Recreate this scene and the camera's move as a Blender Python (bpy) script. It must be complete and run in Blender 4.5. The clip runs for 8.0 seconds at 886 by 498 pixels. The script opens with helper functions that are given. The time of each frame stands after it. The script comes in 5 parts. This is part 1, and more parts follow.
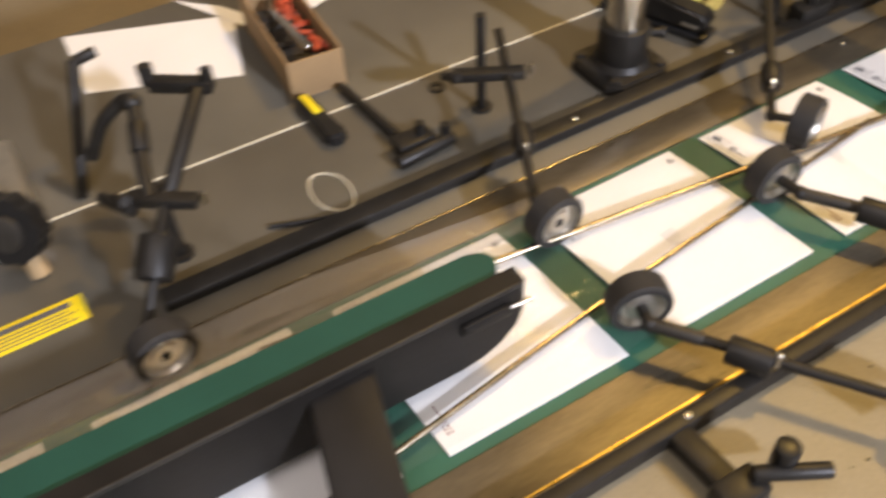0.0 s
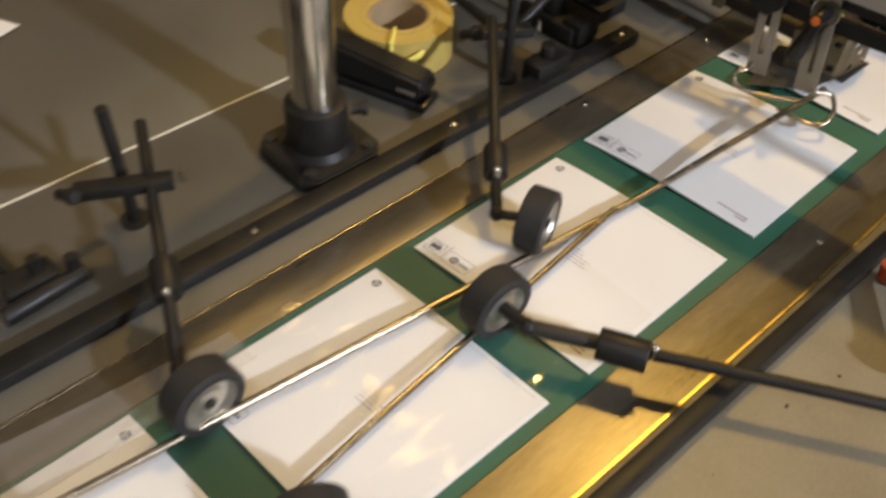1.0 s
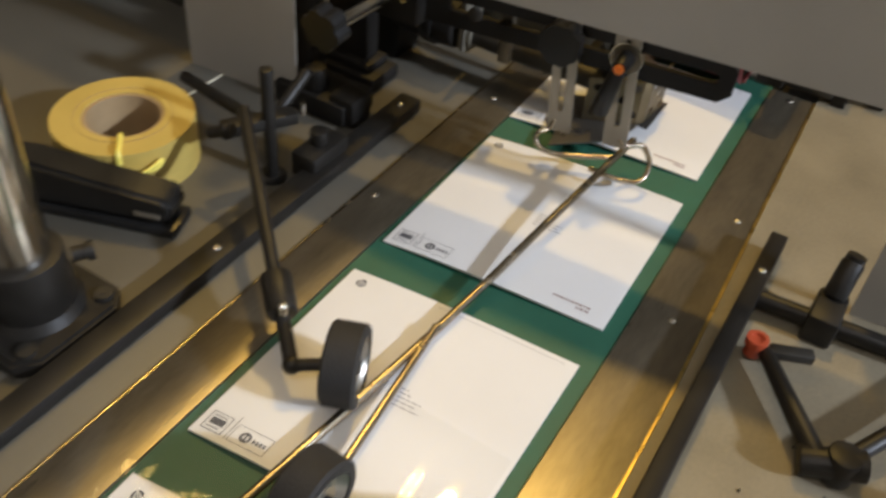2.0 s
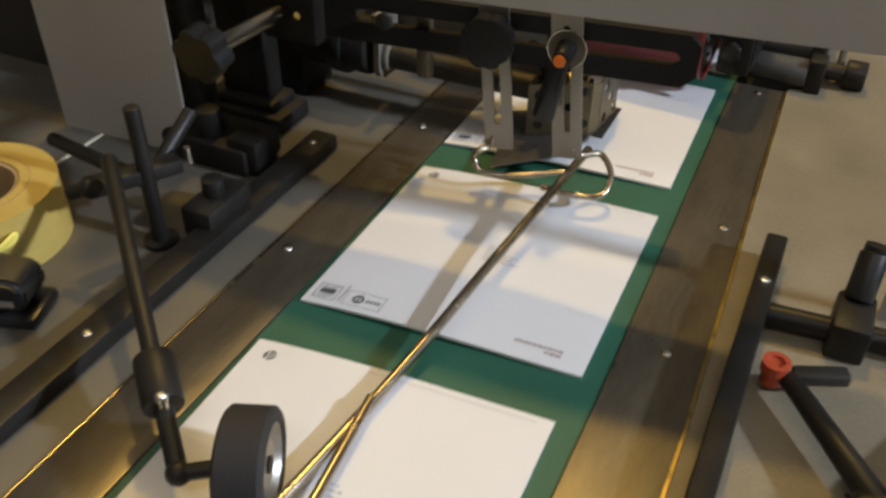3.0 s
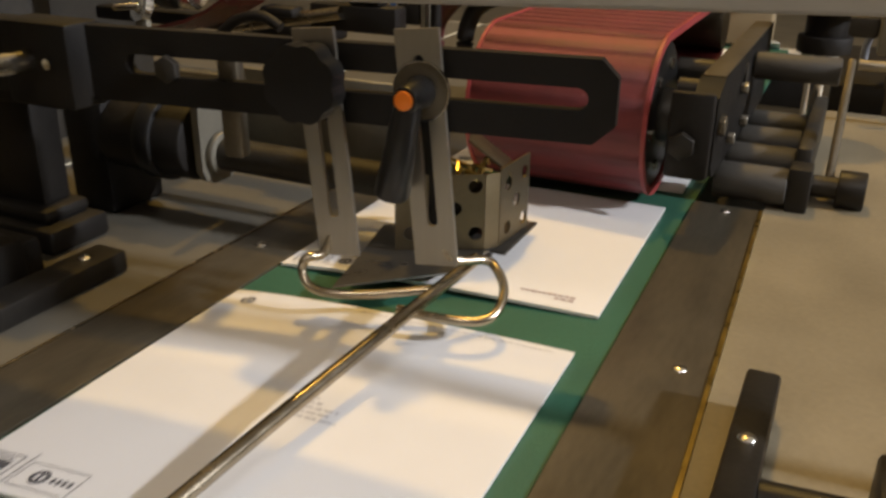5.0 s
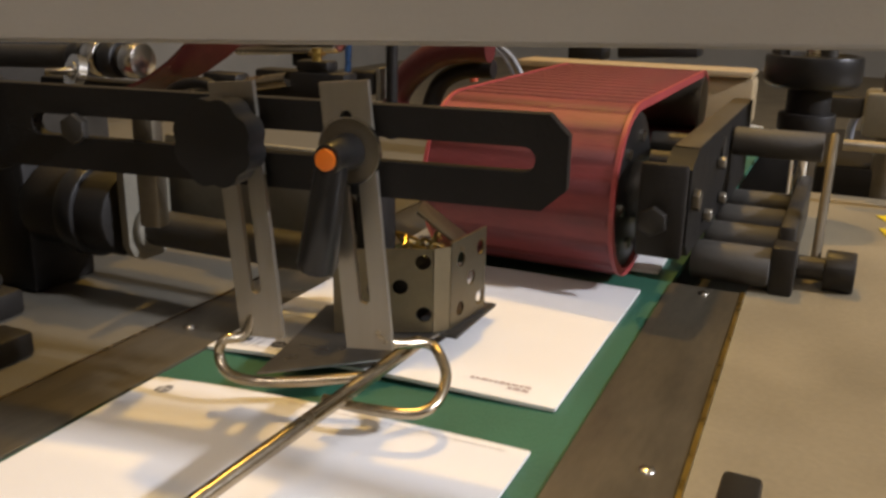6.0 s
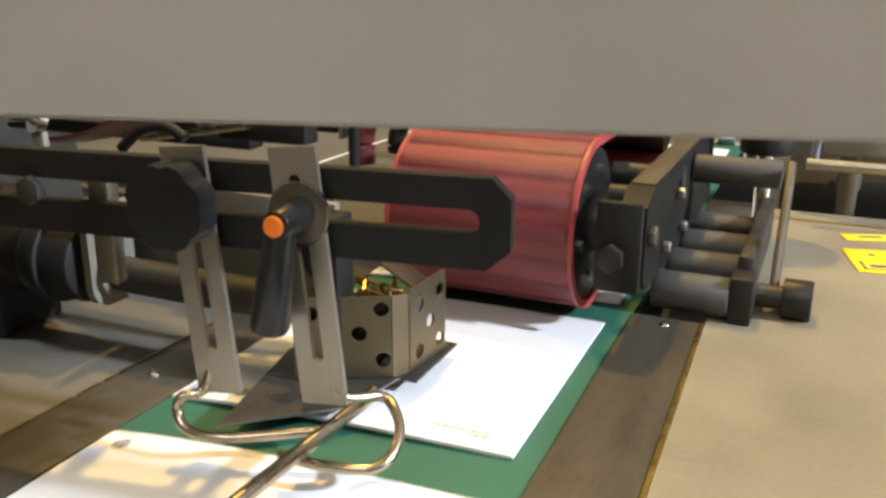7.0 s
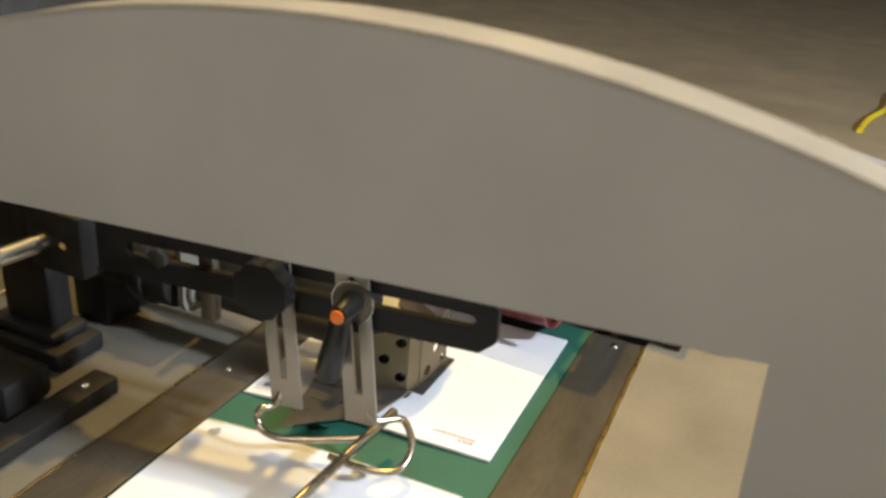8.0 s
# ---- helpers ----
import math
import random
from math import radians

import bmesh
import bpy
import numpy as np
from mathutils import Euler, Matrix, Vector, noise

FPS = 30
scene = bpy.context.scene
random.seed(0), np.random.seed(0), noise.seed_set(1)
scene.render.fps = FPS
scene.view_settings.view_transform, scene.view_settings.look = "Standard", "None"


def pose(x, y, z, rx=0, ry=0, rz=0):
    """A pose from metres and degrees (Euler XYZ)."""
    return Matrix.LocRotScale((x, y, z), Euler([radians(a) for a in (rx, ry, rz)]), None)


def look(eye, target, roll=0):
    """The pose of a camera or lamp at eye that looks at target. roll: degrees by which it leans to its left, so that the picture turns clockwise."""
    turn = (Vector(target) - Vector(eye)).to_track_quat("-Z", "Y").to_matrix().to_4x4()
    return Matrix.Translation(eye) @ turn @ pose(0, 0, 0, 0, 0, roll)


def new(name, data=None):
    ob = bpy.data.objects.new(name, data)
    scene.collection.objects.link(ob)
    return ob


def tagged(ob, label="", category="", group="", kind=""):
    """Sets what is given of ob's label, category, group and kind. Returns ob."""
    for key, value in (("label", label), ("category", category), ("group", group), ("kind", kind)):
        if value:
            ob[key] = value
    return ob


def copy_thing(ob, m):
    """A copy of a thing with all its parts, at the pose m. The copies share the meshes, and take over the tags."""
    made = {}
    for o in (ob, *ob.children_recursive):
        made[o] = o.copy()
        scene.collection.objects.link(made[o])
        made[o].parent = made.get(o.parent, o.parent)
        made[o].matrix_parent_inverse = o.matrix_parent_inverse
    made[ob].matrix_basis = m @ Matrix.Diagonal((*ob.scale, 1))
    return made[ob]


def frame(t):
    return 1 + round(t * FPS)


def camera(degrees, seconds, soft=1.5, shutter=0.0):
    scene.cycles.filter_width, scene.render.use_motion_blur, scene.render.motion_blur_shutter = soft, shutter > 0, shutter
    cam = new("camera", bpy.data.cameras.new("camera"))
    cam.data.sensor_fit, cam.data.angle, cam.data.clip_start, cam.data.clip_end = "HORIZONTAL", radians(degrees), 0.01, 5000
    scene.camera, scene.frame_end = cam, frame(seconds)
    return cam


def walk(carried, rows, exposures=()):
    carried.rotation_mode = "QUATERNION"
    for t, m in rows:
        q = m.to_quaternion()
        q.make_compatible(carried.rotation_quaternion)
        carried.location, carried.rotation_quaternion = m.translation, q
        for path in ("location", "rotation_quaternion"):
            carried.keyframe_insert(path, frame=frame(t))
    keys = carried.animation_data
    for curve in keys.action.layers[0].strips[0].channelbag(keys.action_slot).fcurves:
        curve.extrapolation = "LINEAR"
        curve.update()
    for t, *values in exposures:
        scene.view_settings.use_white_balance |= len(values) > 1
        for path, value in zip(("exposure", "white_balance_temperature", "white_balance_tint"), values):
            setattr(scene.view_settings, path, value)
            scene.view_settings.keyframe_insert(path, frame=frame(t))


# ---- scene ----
cam = camera(53.9, 8.0, soft=2.8, shutter=0.5)
PATH = [
    (0, (0.48, -1.184, 0.702), (-0.735, -0.532, -0.747), -3.6),
    (0.5, (0.412, -1.035, 0.675), (-0.651, -0.2, -0.799), -0.2),
    (1, (0.349, -0.89, 0.621), (-0.645, 0.057, -0.834), 2.8),
    (1.5, (0.273, -0.819, 0.586), (-0.575, 0.324, -0.819), 5.0),
    (2, (0.226, -0.752, 0.539), (-0.459, 0.556, -0.809), 6.2),
    (2.2, (0.215, -0.733, 0.525), (-0.426, 0.631, -0.789), 6.8),
    (3.3, (0.201, -0.622, 0.392), (-0.525, 0.867, -0.728), -1.3),
    (3.5, (0.191, -0.606, 0.375), (-0.563, 0.945, -0.638), -1.4),
    (4, (0.186, -0.554, 0.321), (-0.571, 1.046, -0.608), -0.5),
    (4.5, (0.204, -0.5, 0.277), (-0.614, 1.107, -0.588), 0.6),
    (5, (0.222, -0.438, 0.239), (-0.559, 1.23, -0.54), 0.7),
    (5.2, (0.223, -0.426, 0.228), (-0.572, 1.259, -0.499), 1.1),
    (6.5, (0.234, -0.367, 0.212), (-0.557, 1.384, -0.345), 0.6),
    (7, (0.244, -0.372, 0.243), (-0.535, 1.373, -0.345), 0.2),
    (7.5, (0.262, -0.412, 0.307), (-0.515, 1.279, -0.425), 0.8),
    (8, (0.283, -0.493, 0.42), (-0.445, 1.176, -0.41), 4.4),
]
EXPOSURE = [(0.0, -0.83, 7150, 17), (0.5, -1.43, 7050, 14), (1.0, -1.39, 6950, 12), (2.0, -1.36, 6750, 9), (3.5, -1.48, 6600, 10), (4.0, -1.11, 7200, 17), (4.5, -1.25, 7300, 16), (5.0, -1.28, 7800, 12), (6.5, -0.63, 7150, 16), (7.0, -0.24, 6700, 8), (7.5, -0.55, 6700, 6), (8.0, -0.6, 6700, 7)]
walk(cam, [(t, look(eye, target, roll)) for t, eye, target, roll in PATH], EXPOSURE)

# ---------------------------------------------------------------- world and lights
world = bpy.data.worlds.new("room_air")
scene.world = world
world.use_nodes = True
world.node_tree.nodes["Background"].inputs[0].default_value = (0.75, 0.7, 0.6, 1)
world.node_tree.nodes["Background"].inputs[1].default_value = 0.15


def area_lamp(name, eye, target, sx, sy, watts, colour):
    d = bpy.data.lights.new(name, "AREA")
    d.shape, d.size, d.size_y, d.energy, d.color = "RECTANGLE", sx, sy, watts, colour
    ob = new(name, d)
    ob.matrix_world = look(eye, target)
    return ob


WARM, COOL, DAY = (1.0, 0.66, 0.18), (0.90, 0.88, 0.92), (0.70, 0.80, 1.0)
area_lamp("lamp_warm", (-0.58, 1.72, 4.0), (-0.05, -0.2, 0), 0.22, 0.16, 185, WARM)
area_lamp("lamp_warm_left", (-1.25, 0.30, 2.36), (-1.25, 0.25, 0), 1.5, 0.06, 18, WARM)
# general fill from the near side, added without a known fixture
area_lamp("lamp_neutral", (0.5, -1.7, 2.36), (0.1, -0.6, 0), 1.2, 0.2, 33, COOL)
area_lamp("lamp_window", (5.95, 0.32, 3.2), (0.0, 0.0, 0), 0.30, 0.30, 1380, DAY)


# ---------------------------------------------------------------- materials
def principled(name, colour, rough=0.5, metal=0.0, vary=0.15, scale=18.0, bump=0.0, bump_scale=200.0, fine=0.0, coat=0.0, stretch=(1, 1, 1), rough_vary=0.1, gloss=0.5):
    m = bpy.data.materials.new(name)
    m.use_nodes = True
    nt = m.node_tree
    b = nt.nodes["Principled BSDF"]
    b.inputs["Metallic"].default_value = metal
    b.inputs["Coat Weight"].default_value = coat
    b.inputs["Specular IOR Level"].default_value = gloss
    tc = nt.nodes.new("ShaderNodeTexCoord")
    mp = nt.nodes.new("ShaderNodeMapping")
    mp.inputs["Scale"].default_value = stretch
    nt.links.new(tc.outputs["Object"], mp.inputs["Vector"])
    big = nt.nodes.new("ShaderNodeTexNoise")
    big.inputs["Scale"].default_value, big.inputs["Detail"].default_value = scale, 5
    small = nt.nodes.new("ShaderNodeTexNoise")
    small.inputs["Scale"].default_value, small.inputs["Detail"].default_value = bump_scale, 4
    for n in (big, small):
        nt.links.new(mp.outputs[0], n.inputs["Vector"])
    mix = nt.nodes.new("ShaderNodeMath")
    mix.operation = "MULTIPLY_ADD"
    nt.links.new(small.outputs["Fac"], mix.inputs[0])
    mix.inputs[1].default_value = fine
    nt.links.new(big.outputs["Fac"], mix.inputs[2])
    ramp = nt.nodes.new("ShaderNodeValToRGB")
    lo = [c * (1 - vary) for c in colour]
    hi = [min(1, c * (1 + vary)) for c in colour]
    ramp.color_ramp.elements[0].position, ramp.color_ramp.elements[1].position = 0.3, 0.7 + fine * 0.5
    ramp.color_ramp.elements[0].color, ramp.color_ramp.elements[1].color = (*lo, 1), (*hi, 1)
    nt.links.new(mix.outputs[0], ramp.inputs[0])
    nt.links.new(ramp.outputs[0], b.inputs["Base Color"])
    rr = nt.nodes.new("ShaderNodeMapRange")
    rr.inputs["To Min"].default_value, rr.inputs["To Max"].default_value = max(0.02, rough - rough_vary), min(1, rough + rough_vary)
    nt.links.new(big.outputs["Fac"], rr.inputs["Value"])
    nt.links.new(rr.outputs[0], b.inputs["Roughness"])
    if bump:
        bp = nt.nodes.new("ShaderNodeBump")
        bp.inputs["Strength"].default_value, bp.inputs["Distance"].default_value = bump, 0.002
        nt.links.new(small.outputs["Fac"], bp.inputs["Height"])
        nt.links.new(bp.outputs[0], b.inputs["Normal"])
    return m


M_TABLE = principled("painted_table", (0.098, 0.089, 0.07), 0.45, 0, 0.2, 6, 0.08, 350, 0.25)
M_TABLE_R = principled("beige_table", (0.205, 0.174, 0.118), 0.45, 0, 0.27, 11, 0.12, 260, 0.45)
M_STEEL = principled("steel_strip", (0.125, 0.107, 0.077), 0.29, 0.6, 0.5, 24, 0.05, 300, 0.3, stretch=(1, 0.25, 1), rough_vary=0.05)
M_BELT = principled("green_belt", (0.018, 0.098, 0.063), 0.5, 0, 0.14, 14, 0.2, 500, 0.3)
M_PRESSBELT = principled("dark_green_belt", (0.011, 0.062, 0.043), 0.6, 0, 0.14, 14, 0.2, 500, 0.3, gloss=0.3)
M_PAPER = principled("white_paper", (0.75, 0.74, 0.725), 0.55, 0, 0.02, 12, 0.05, 400)
M_SHEET = principled("loose_paper", (0.78, 0.77, 0.76), 0.7, 0, 0.03, 9)
M_INK = principled("grey_ink", (0.09, 0.09, 0.10), 0.7, 0, 0.1)
M_FAINT = principled("faint_ink", (0.45, 0.44, 0.44), 0.7, 0, 0.1)
M_RED_INK = principled("brown_ink", (0.36, 0.27, 0.25), 0.7, 0, 0.1)
M_BLACK = principled("black_oxide", (0.017, 0.015, 0.0125), 0.45, 0.1, 0.3, 40, 0.1, 300, 0.2, gloss=0.35)
M_BLACK2 = principled("black_paint", (0.0115, 0.010, 0.0085), 0.55, 0, 0.35, 25, 0.15, 250, 0.2, gloss=0.25)
M_PLASTIC = principled("black_plastic", (0.013, 0.0125, 0.012), 0.33, 0, 0.2, 30, 0.05, 300, gloss=0.35)
M_RUBBER = principled("black_rubber", (0.02, 0.018, 0.016), 0.75, 0, 0.25, 60, 0.3, 500, 0.3)
M_CHROME = principled("bright_steel", (0.66, 0.63, 0.57), 0.2, 1, 0.08, 40, 0.03, 300, 0.2, rough_vary=0.08)
M_BRUSHED = principled("brushed_steel", (0.30, 0.275, 0.23), 0.4, 0.85, 0.12, 30, 0.1, 240, 0.4, stretch=(1, 1, 0.08))
M_BRONZE = principled("bronzed_steel", (0.15, 0.122, 0.076), 0.42, 0.9, 0.15, 30, 0.08, 300, 0.3)
M_ROD = principled("dull_rod", (0.40, 0.34, 0.25), 0.25, 1, 0.15, 60, 0.05, 300, 0.2)
M_ALU = principled("cast_aluminium", (0.55, 0.52, 0.46), 0.35, 0.9, 0.12, 60, 0.1, 400, 0.3)
M_FRAME = principled("black_frame", (0.010, 0.009, 0.008), 0.55, 0, 0.3, 40, 0.1, 250, 0.3, gloss=0.2)
M_LINK = principled("stained_steel", (0.125, 0.106, 0.076), 0.45, 0.7, 0.25, 40, 0.15, 250, 0.3)
M_DARKMETAL = principled("dark_grey_metal", (0.040, 0.036, 0.030), 0.5, 0.4, 0.25, 35, 0.15, 250, 0.3)
M_SHOE = principled("dark_polished_steel", (0.16, 0.15, 0.135), 0.30, 0.8, 0.2, 30, 0.04, 200, 0.3)
M_GUARD = principled("grey_guard_paint", (0.405, 0.385, 0.345), 0.42, 0, 0.09, 7, 0.06, 500, 0.15)
M_RIM = principled("worn_guard_rim", (0.45, 0.41, 0.33), 0.38, 0.3, 0.15, 14, 0.1, 300, 0.3)
M_RED = principled("red_rubber", (0.165, 0.026, 0.028), 0.55, 0, 0.38, 30, 0.2, 350, 0.3, stretch=(0.3, 1, 1))
M_REDRIB = principled("dark_red_rubber", (0.108, 0.017, 0.020), 0.55, 0, 0.4, 34, 0.2, 350, 0.3)
M_REDEDGE = principled("bright_red_edge", (0.30, 0.042, 0.04), 0.5, 0, 0.15, 30)
M_ORANGE = principled("orange_plastic", (0.85, 0.20, 0.015), 0.4, 0, 0.06, 30)
M_REDKNOB = principled("orange_red_plastic", (0.46, 0.075, 0.03), 0.35, 0, 0.12, 40)
M_YELLOW = principled("yellow_label", (0.80, 0.62, 0.02), 0.45, 0, 0.06, 20)
M_TAPE = principled("yellow_tape", (0.52, 0.38, 0.10), 0.42, 0, 0.10, 20, 0.1, 400, 0.2, stretch=(1, 1, 6))
M_CARDCORE = principled("card_core", (0.36, 0.25, 0.13), 0.8, 0, 0.12, 30, 0.1, 300)
M_CARD = principled("cardboard", (0.30, 0.19, 0.09), 0.85, 0, 0.14, 16, 0.15, 200, 0.3)
M_STRAP = principled("yellow_strap", (0.85, 0.72, 0.15), 0.35, 0, 0.08, 30)
M_GREYROLL = principled("matt_grey_roller", (0.062, 0.058, 0.051), 0.62, 0.1, 0.18, 40, 0.1, 250, 0.3)
M_CAST = principled("dull_cast_plate", (0.17, 0.155, 0.12), 0.55, 0.25, 0.22, 22, 0.15, 220, 0.4)
M_BRASS = principled("brass_wire", (0.55, 0.40, 0.13), 0.3, 1, 0.2, 60)
M_BEAM = principled("tan_beam", (0.36, 0.27, 0.155), 0.5, 0, 0.12, 12, 0.05, 200, stretch=(0.2, 1, 1))
M_PLASTER = principled("wall_plaster", (0.42, 0.39, 0.33), 0.9, 0, 0.08, 2, 0.1, 60)
M_FLOOR = principled("concrete_floor", (0.30, 0.24, 0.15), 0.7, 0, 0.22, 3, 0.15, 60, 0.3)
M_CEIL = principled("ceiling_paint", (0.6, 0.58, 0.53), 0.9, 0, 0.05, 2)
M_SEAM = principled("pale_joint", (0.70, 0.65, 0.50), 0.4, 0, 0.1, 30)
M_HOSE = principled("blue_hose", (0.05, 0.16, 0.45), 0.35, 0, 0.1, 30)
M_TUBE_GREY = principled("grey_hose", (0.25, 0.26, 0.28), 0.4, 0, 0.1, 30)


def film_material(ior, relief, name, haze):
    m = bpy.data.materials.new(name)
    m.use_nodes = True
    nt = m.node_tree
    nt.nodes.remove(nt.nodes["Principled BSDF"])
    out = nt.nodes["Material Output"]
    tr, gl, mx = nt.nodes.new("ShaderNodeBsdfTransparent"), nt.nodes.new("ShaderNodeBsdfGlossy"), nt.nodes.new("ShaderNodeMixShader")
    df, body = nt.nodes.new("ShaderNodeBsdfDiffuse"), nt.nodes.new("ShaderNodeMixShader")
    df.inputs[0].default_value = (0.8, 0.8, 0.82, 1)
    body.inputs[0].default_value = haze
    fr = nt.nodes.new("ShaderNodeFresnel")
    fr.inputs["IOR"].default_value = ior
    tr.inputs[0].default_value = (0.96, 0.96, 0.95, 1)
    gl.inputs["Roughness"].default_value = 0.04
    tc = nt.nodes.new("ShaderNodeTexCoord")
    mp = nt.nodes.new("ShaderNodeMapping")
    mp.inputs["Scale"].default_value = (1.0, 0.07, 1.0)
    nz = nt.nodes.new("ShaderNodeTexNoise")
    nz.inputs["Scale"].default_value, nz.inputs["Detail"].default_value = 45, 3
    bp = nt.nodes.new("ShaderNodeBump")
    bp.inputs["Strength"].default_value, bp.inputs["Distance"].default_value = relief, 0.004
    for a, b in ((tc.outputs["Object"], mp.inputs[0]), (mp.outputs[0], nz.inputs["Vector"]), (nz.outputs["Fac"], bp.inputs["Height"]),
                 (bp.outputs[0], gl.inputs["Normal"]), (bp.outputs[0], fr.inputs["Normal"]),
                 (fr.outputs[0], mx.inputs[0]), (body.outputs[0], mx.inputs[1]), (gl.outputs[0], mx.inputs[2]), (mx.outputs[0], out.inputs[0]),
                 (tr.outputs[0], body.inputs[1]), (df.outputs[0], body.inputs[2])):
        nt.links.new(a, b)
    return m


def glow_material(name, colour, strength):
    m = bpy.data.materials.new(name)
    m.use_nodes = True
    b = m.node_tree.nodes["Principled BSDF"]
    b.inputs["Base Color"].default_value = (0.8, 0.8, 0.8, 1)
    b.inputs["Emission Color"].default_value = (*colour, 1)
    b.inputs["Emission Strength"].default_value = strength
    return m


M_FILM = film_material(1.29, 0.14, "clear_film", 0.02)
M_DRAPE = film_material(1.5, 0.4, "crinkled_film", 0.16)
M_GLOW = glow_material("lamp_tube", WARM, 6)
M_GLOW_COOL = glow_material("cool_tube", COOL, 6)


# ---------------------------------------------------------------- mesh helpers
def V(*a):
    return Vector(a)


def box(bm, lo, hi, bevel=0.0, m=None):
    made = bmesh.ops.create_cube(bm, size=1)["verts"]
    c, s = (Vector(lo) + Vector(hi)) / 2, Vector(hi) - Vector(lo)
    for v in made:
        v.co = Vector((v.co.x * s.x, v.co.y * s.y, v.co.z * s.z)) + c
    if m is not None:
        bmesh.ops.transform(bm, matrix=m, verts=made)
    if bevel:
        edges = {e for v in made for e in v.link_edges}
        bmesh.ops.bevel(bm, geom=list(edges), offset=bevel, segments=2, affect="EDGES", profile=0.5)
    return bm


def rod(bm, a, b, r, r2=None, seg=16, bevel=0.0):
    a, b = Vector(a), Vector(b)
    d = b - a
    m = Matrix.Translation((a + b) / 2) @ d.to_track_quat("Z", "Y").to_matrix().to_4x4()
    made = bmesh.ops.create_cone(bm, cap_ends=True, segments=seg, radius1=r, radius2=r if r2 is None else r2, depth=d.length, matrix=m)["verts"]
    if bevel:
        caps = {e for v in made for e in v.link_edges if all(len(f.verts) != 4 for f in e.link_faces[:1]) or any(len(f.verts) > 4 for f in e.link_faces)}
        bmesh.ops.bevel(bm, geom=list(caps), offset=bevel, segments=2, affect="EDGES", profile=0.5)
    return bm


def ball(bm, c, r, scale=(1, 1, 1), seg=16):
    m = Matrix.Translation(c) @ Matrix.Diagonal((*scale, 1))
    bmesh.ops.create_uvsphere(bm, u_segments=seg, v_segments=seg // 2 + 2, radius=r, matrix=m)
    return bm


def ring(bm, c, r_out, r_in, h, seg=48, m=None):
    """A flat-ended ring about z, its foot at c."""
    rows = [(r_in, 0), (r_out, 0), (r_out, h), (r_in, h)]
    grid = []
    for i in range(seg):
        a = 2 * math.pi * i / seg
        grid.append([bm.verts.new((c[0] + r * math.cos(a), c[1] + r * math.sin(a), c[2] + z)) for r, z in rows])
    for i in range(seg):
        p, q = grid[i], grid[(i + 1) % seg]
        for k in range(4):
            bm.faces.new((p[k], q[k], q[(k + 1) % 4], p[(k + 1) % 4]))
    if m is not None:
        bmesh.ops.transform(bm, matrix=m, verts=[v for g in grid for v in g])
    return bm


def tube(bm, pts, r, seg=10, closed=False, smooth=6):
    """A round bar along a smoothed line of points."""
    pts = [Vector(p) for p in pts]
    n = len(pts)
    line = []
    spans = n if closed else n - 1
    for i in range(spans):
        p0 = pts[(i - 1) % n] if closed or i else pts[0]
        p1, p2 = pts[i], pts[(i + 1) % n]
        p3 = pts[(i + 2) % n] if closed or i + 2 < n else pts[-1]
        for k in range(smooth):
            t = k / smooth
            line.append(0.5 * ((2 * p1) + (p2 - p0) * t + (2 * p0 - 5 * p1 + 4 * p2 - p3) * t * t + (3 * p1 - p0 - 3 * p2 + p3) * t ** 3))
    if not closed:
        line.append(pts[-1])
    rings = []
    up = Vector((0, 0, 1))
    count = len(line)
    for i, p in enumerate(line):
        d = (line[(i + 1) % count] if closed or i + 1 < count else p) - (line[i - 1] if closed or i else p)
        d.normalize()
        s = d.cross(up)
        if s.length < 0.05:
            s = d.cross(Vector((0, 1, 0)))
        s.normalize()
        u = s.cross(d)
        rings.append([bm.verts.new(p + r * (math.cos(2 * math.pi * k / seg) * s + math.sin(2 * math.pi * k / seg) * u)) for k in range(seg)])
    for i in range(count if closed else count - 1):
        a, b = rings[i], rings[(i + 1) % count]
        for k in range(seg):
            bm.faces.new((a[k], a[(k + 1) % seg], b[(k + 1) % seg], b[k]))
    if not closed:
        bm.faces.new(rings[0])
        bm.faces.new(list(reversed(rings[-1])))
    return bm


def prism(bm, outline, depth, m, holes=()):
    """A flat plate: outline and holes in its own xy plane, thickness depth along z, set by m."""
    def loop(points, z):
        return [bm.verts.new(m @ Vector((x, y, z))) for x, y in points]
    loops = [outline, *holes]
    for z, flip in ((0, True), (depth, False)):
        edges = []
        for pts in loops:
            vs = loop(pts, z)
            edges += [bm.edges.new((vs[i], vs[(i + 1) % len(vs)])) for i in range(len(vs))]
        bmesh.ops.triangle_fill(bm, use_beauty=True, use_dissolve=False, edges=edges)
    for pts in loops:
        lo, hi = loop(pts, 0), loop(pts, depth)
        for i in range(len(pts)):
            j = (i + 1) % len(pts)
            bm.faces.new((lo[i], lo[j], hi[j], hi[i]))
    bmesh.ops.remove_doubles(bm, verts=bm.verts, dist=1e-5)
    bmesh.ops.recalc_face_normals(bm, faces=bm.faces)
    return bm


def slot(x0, y0, x1, y1, r, n=6):
    """The outline of a slot with round ends, from one end's centre to the other's."""
    a = math.atan2(y1 - y0, x1 - x0)
    pts = [(x1 + r * math.cos(a + b), y1 + r * math.sin(a + b)) for b in [-math.pi / 2 + math.pi * i / n for i in range(n + 1)]]
    return pts + [(x0 + r * math.cos(a + b), y0 + r * math.sin(a + b)) for b in [math.pi / 2 + math.pi * i / n for i in range(n + 1)]]


def circle(x, y, r, n=16):
    return [(x + r * math.cos(2 * math.pi * i / n), y + r * math.sin(2 * math.pi * i / n)) for i in range(n)]


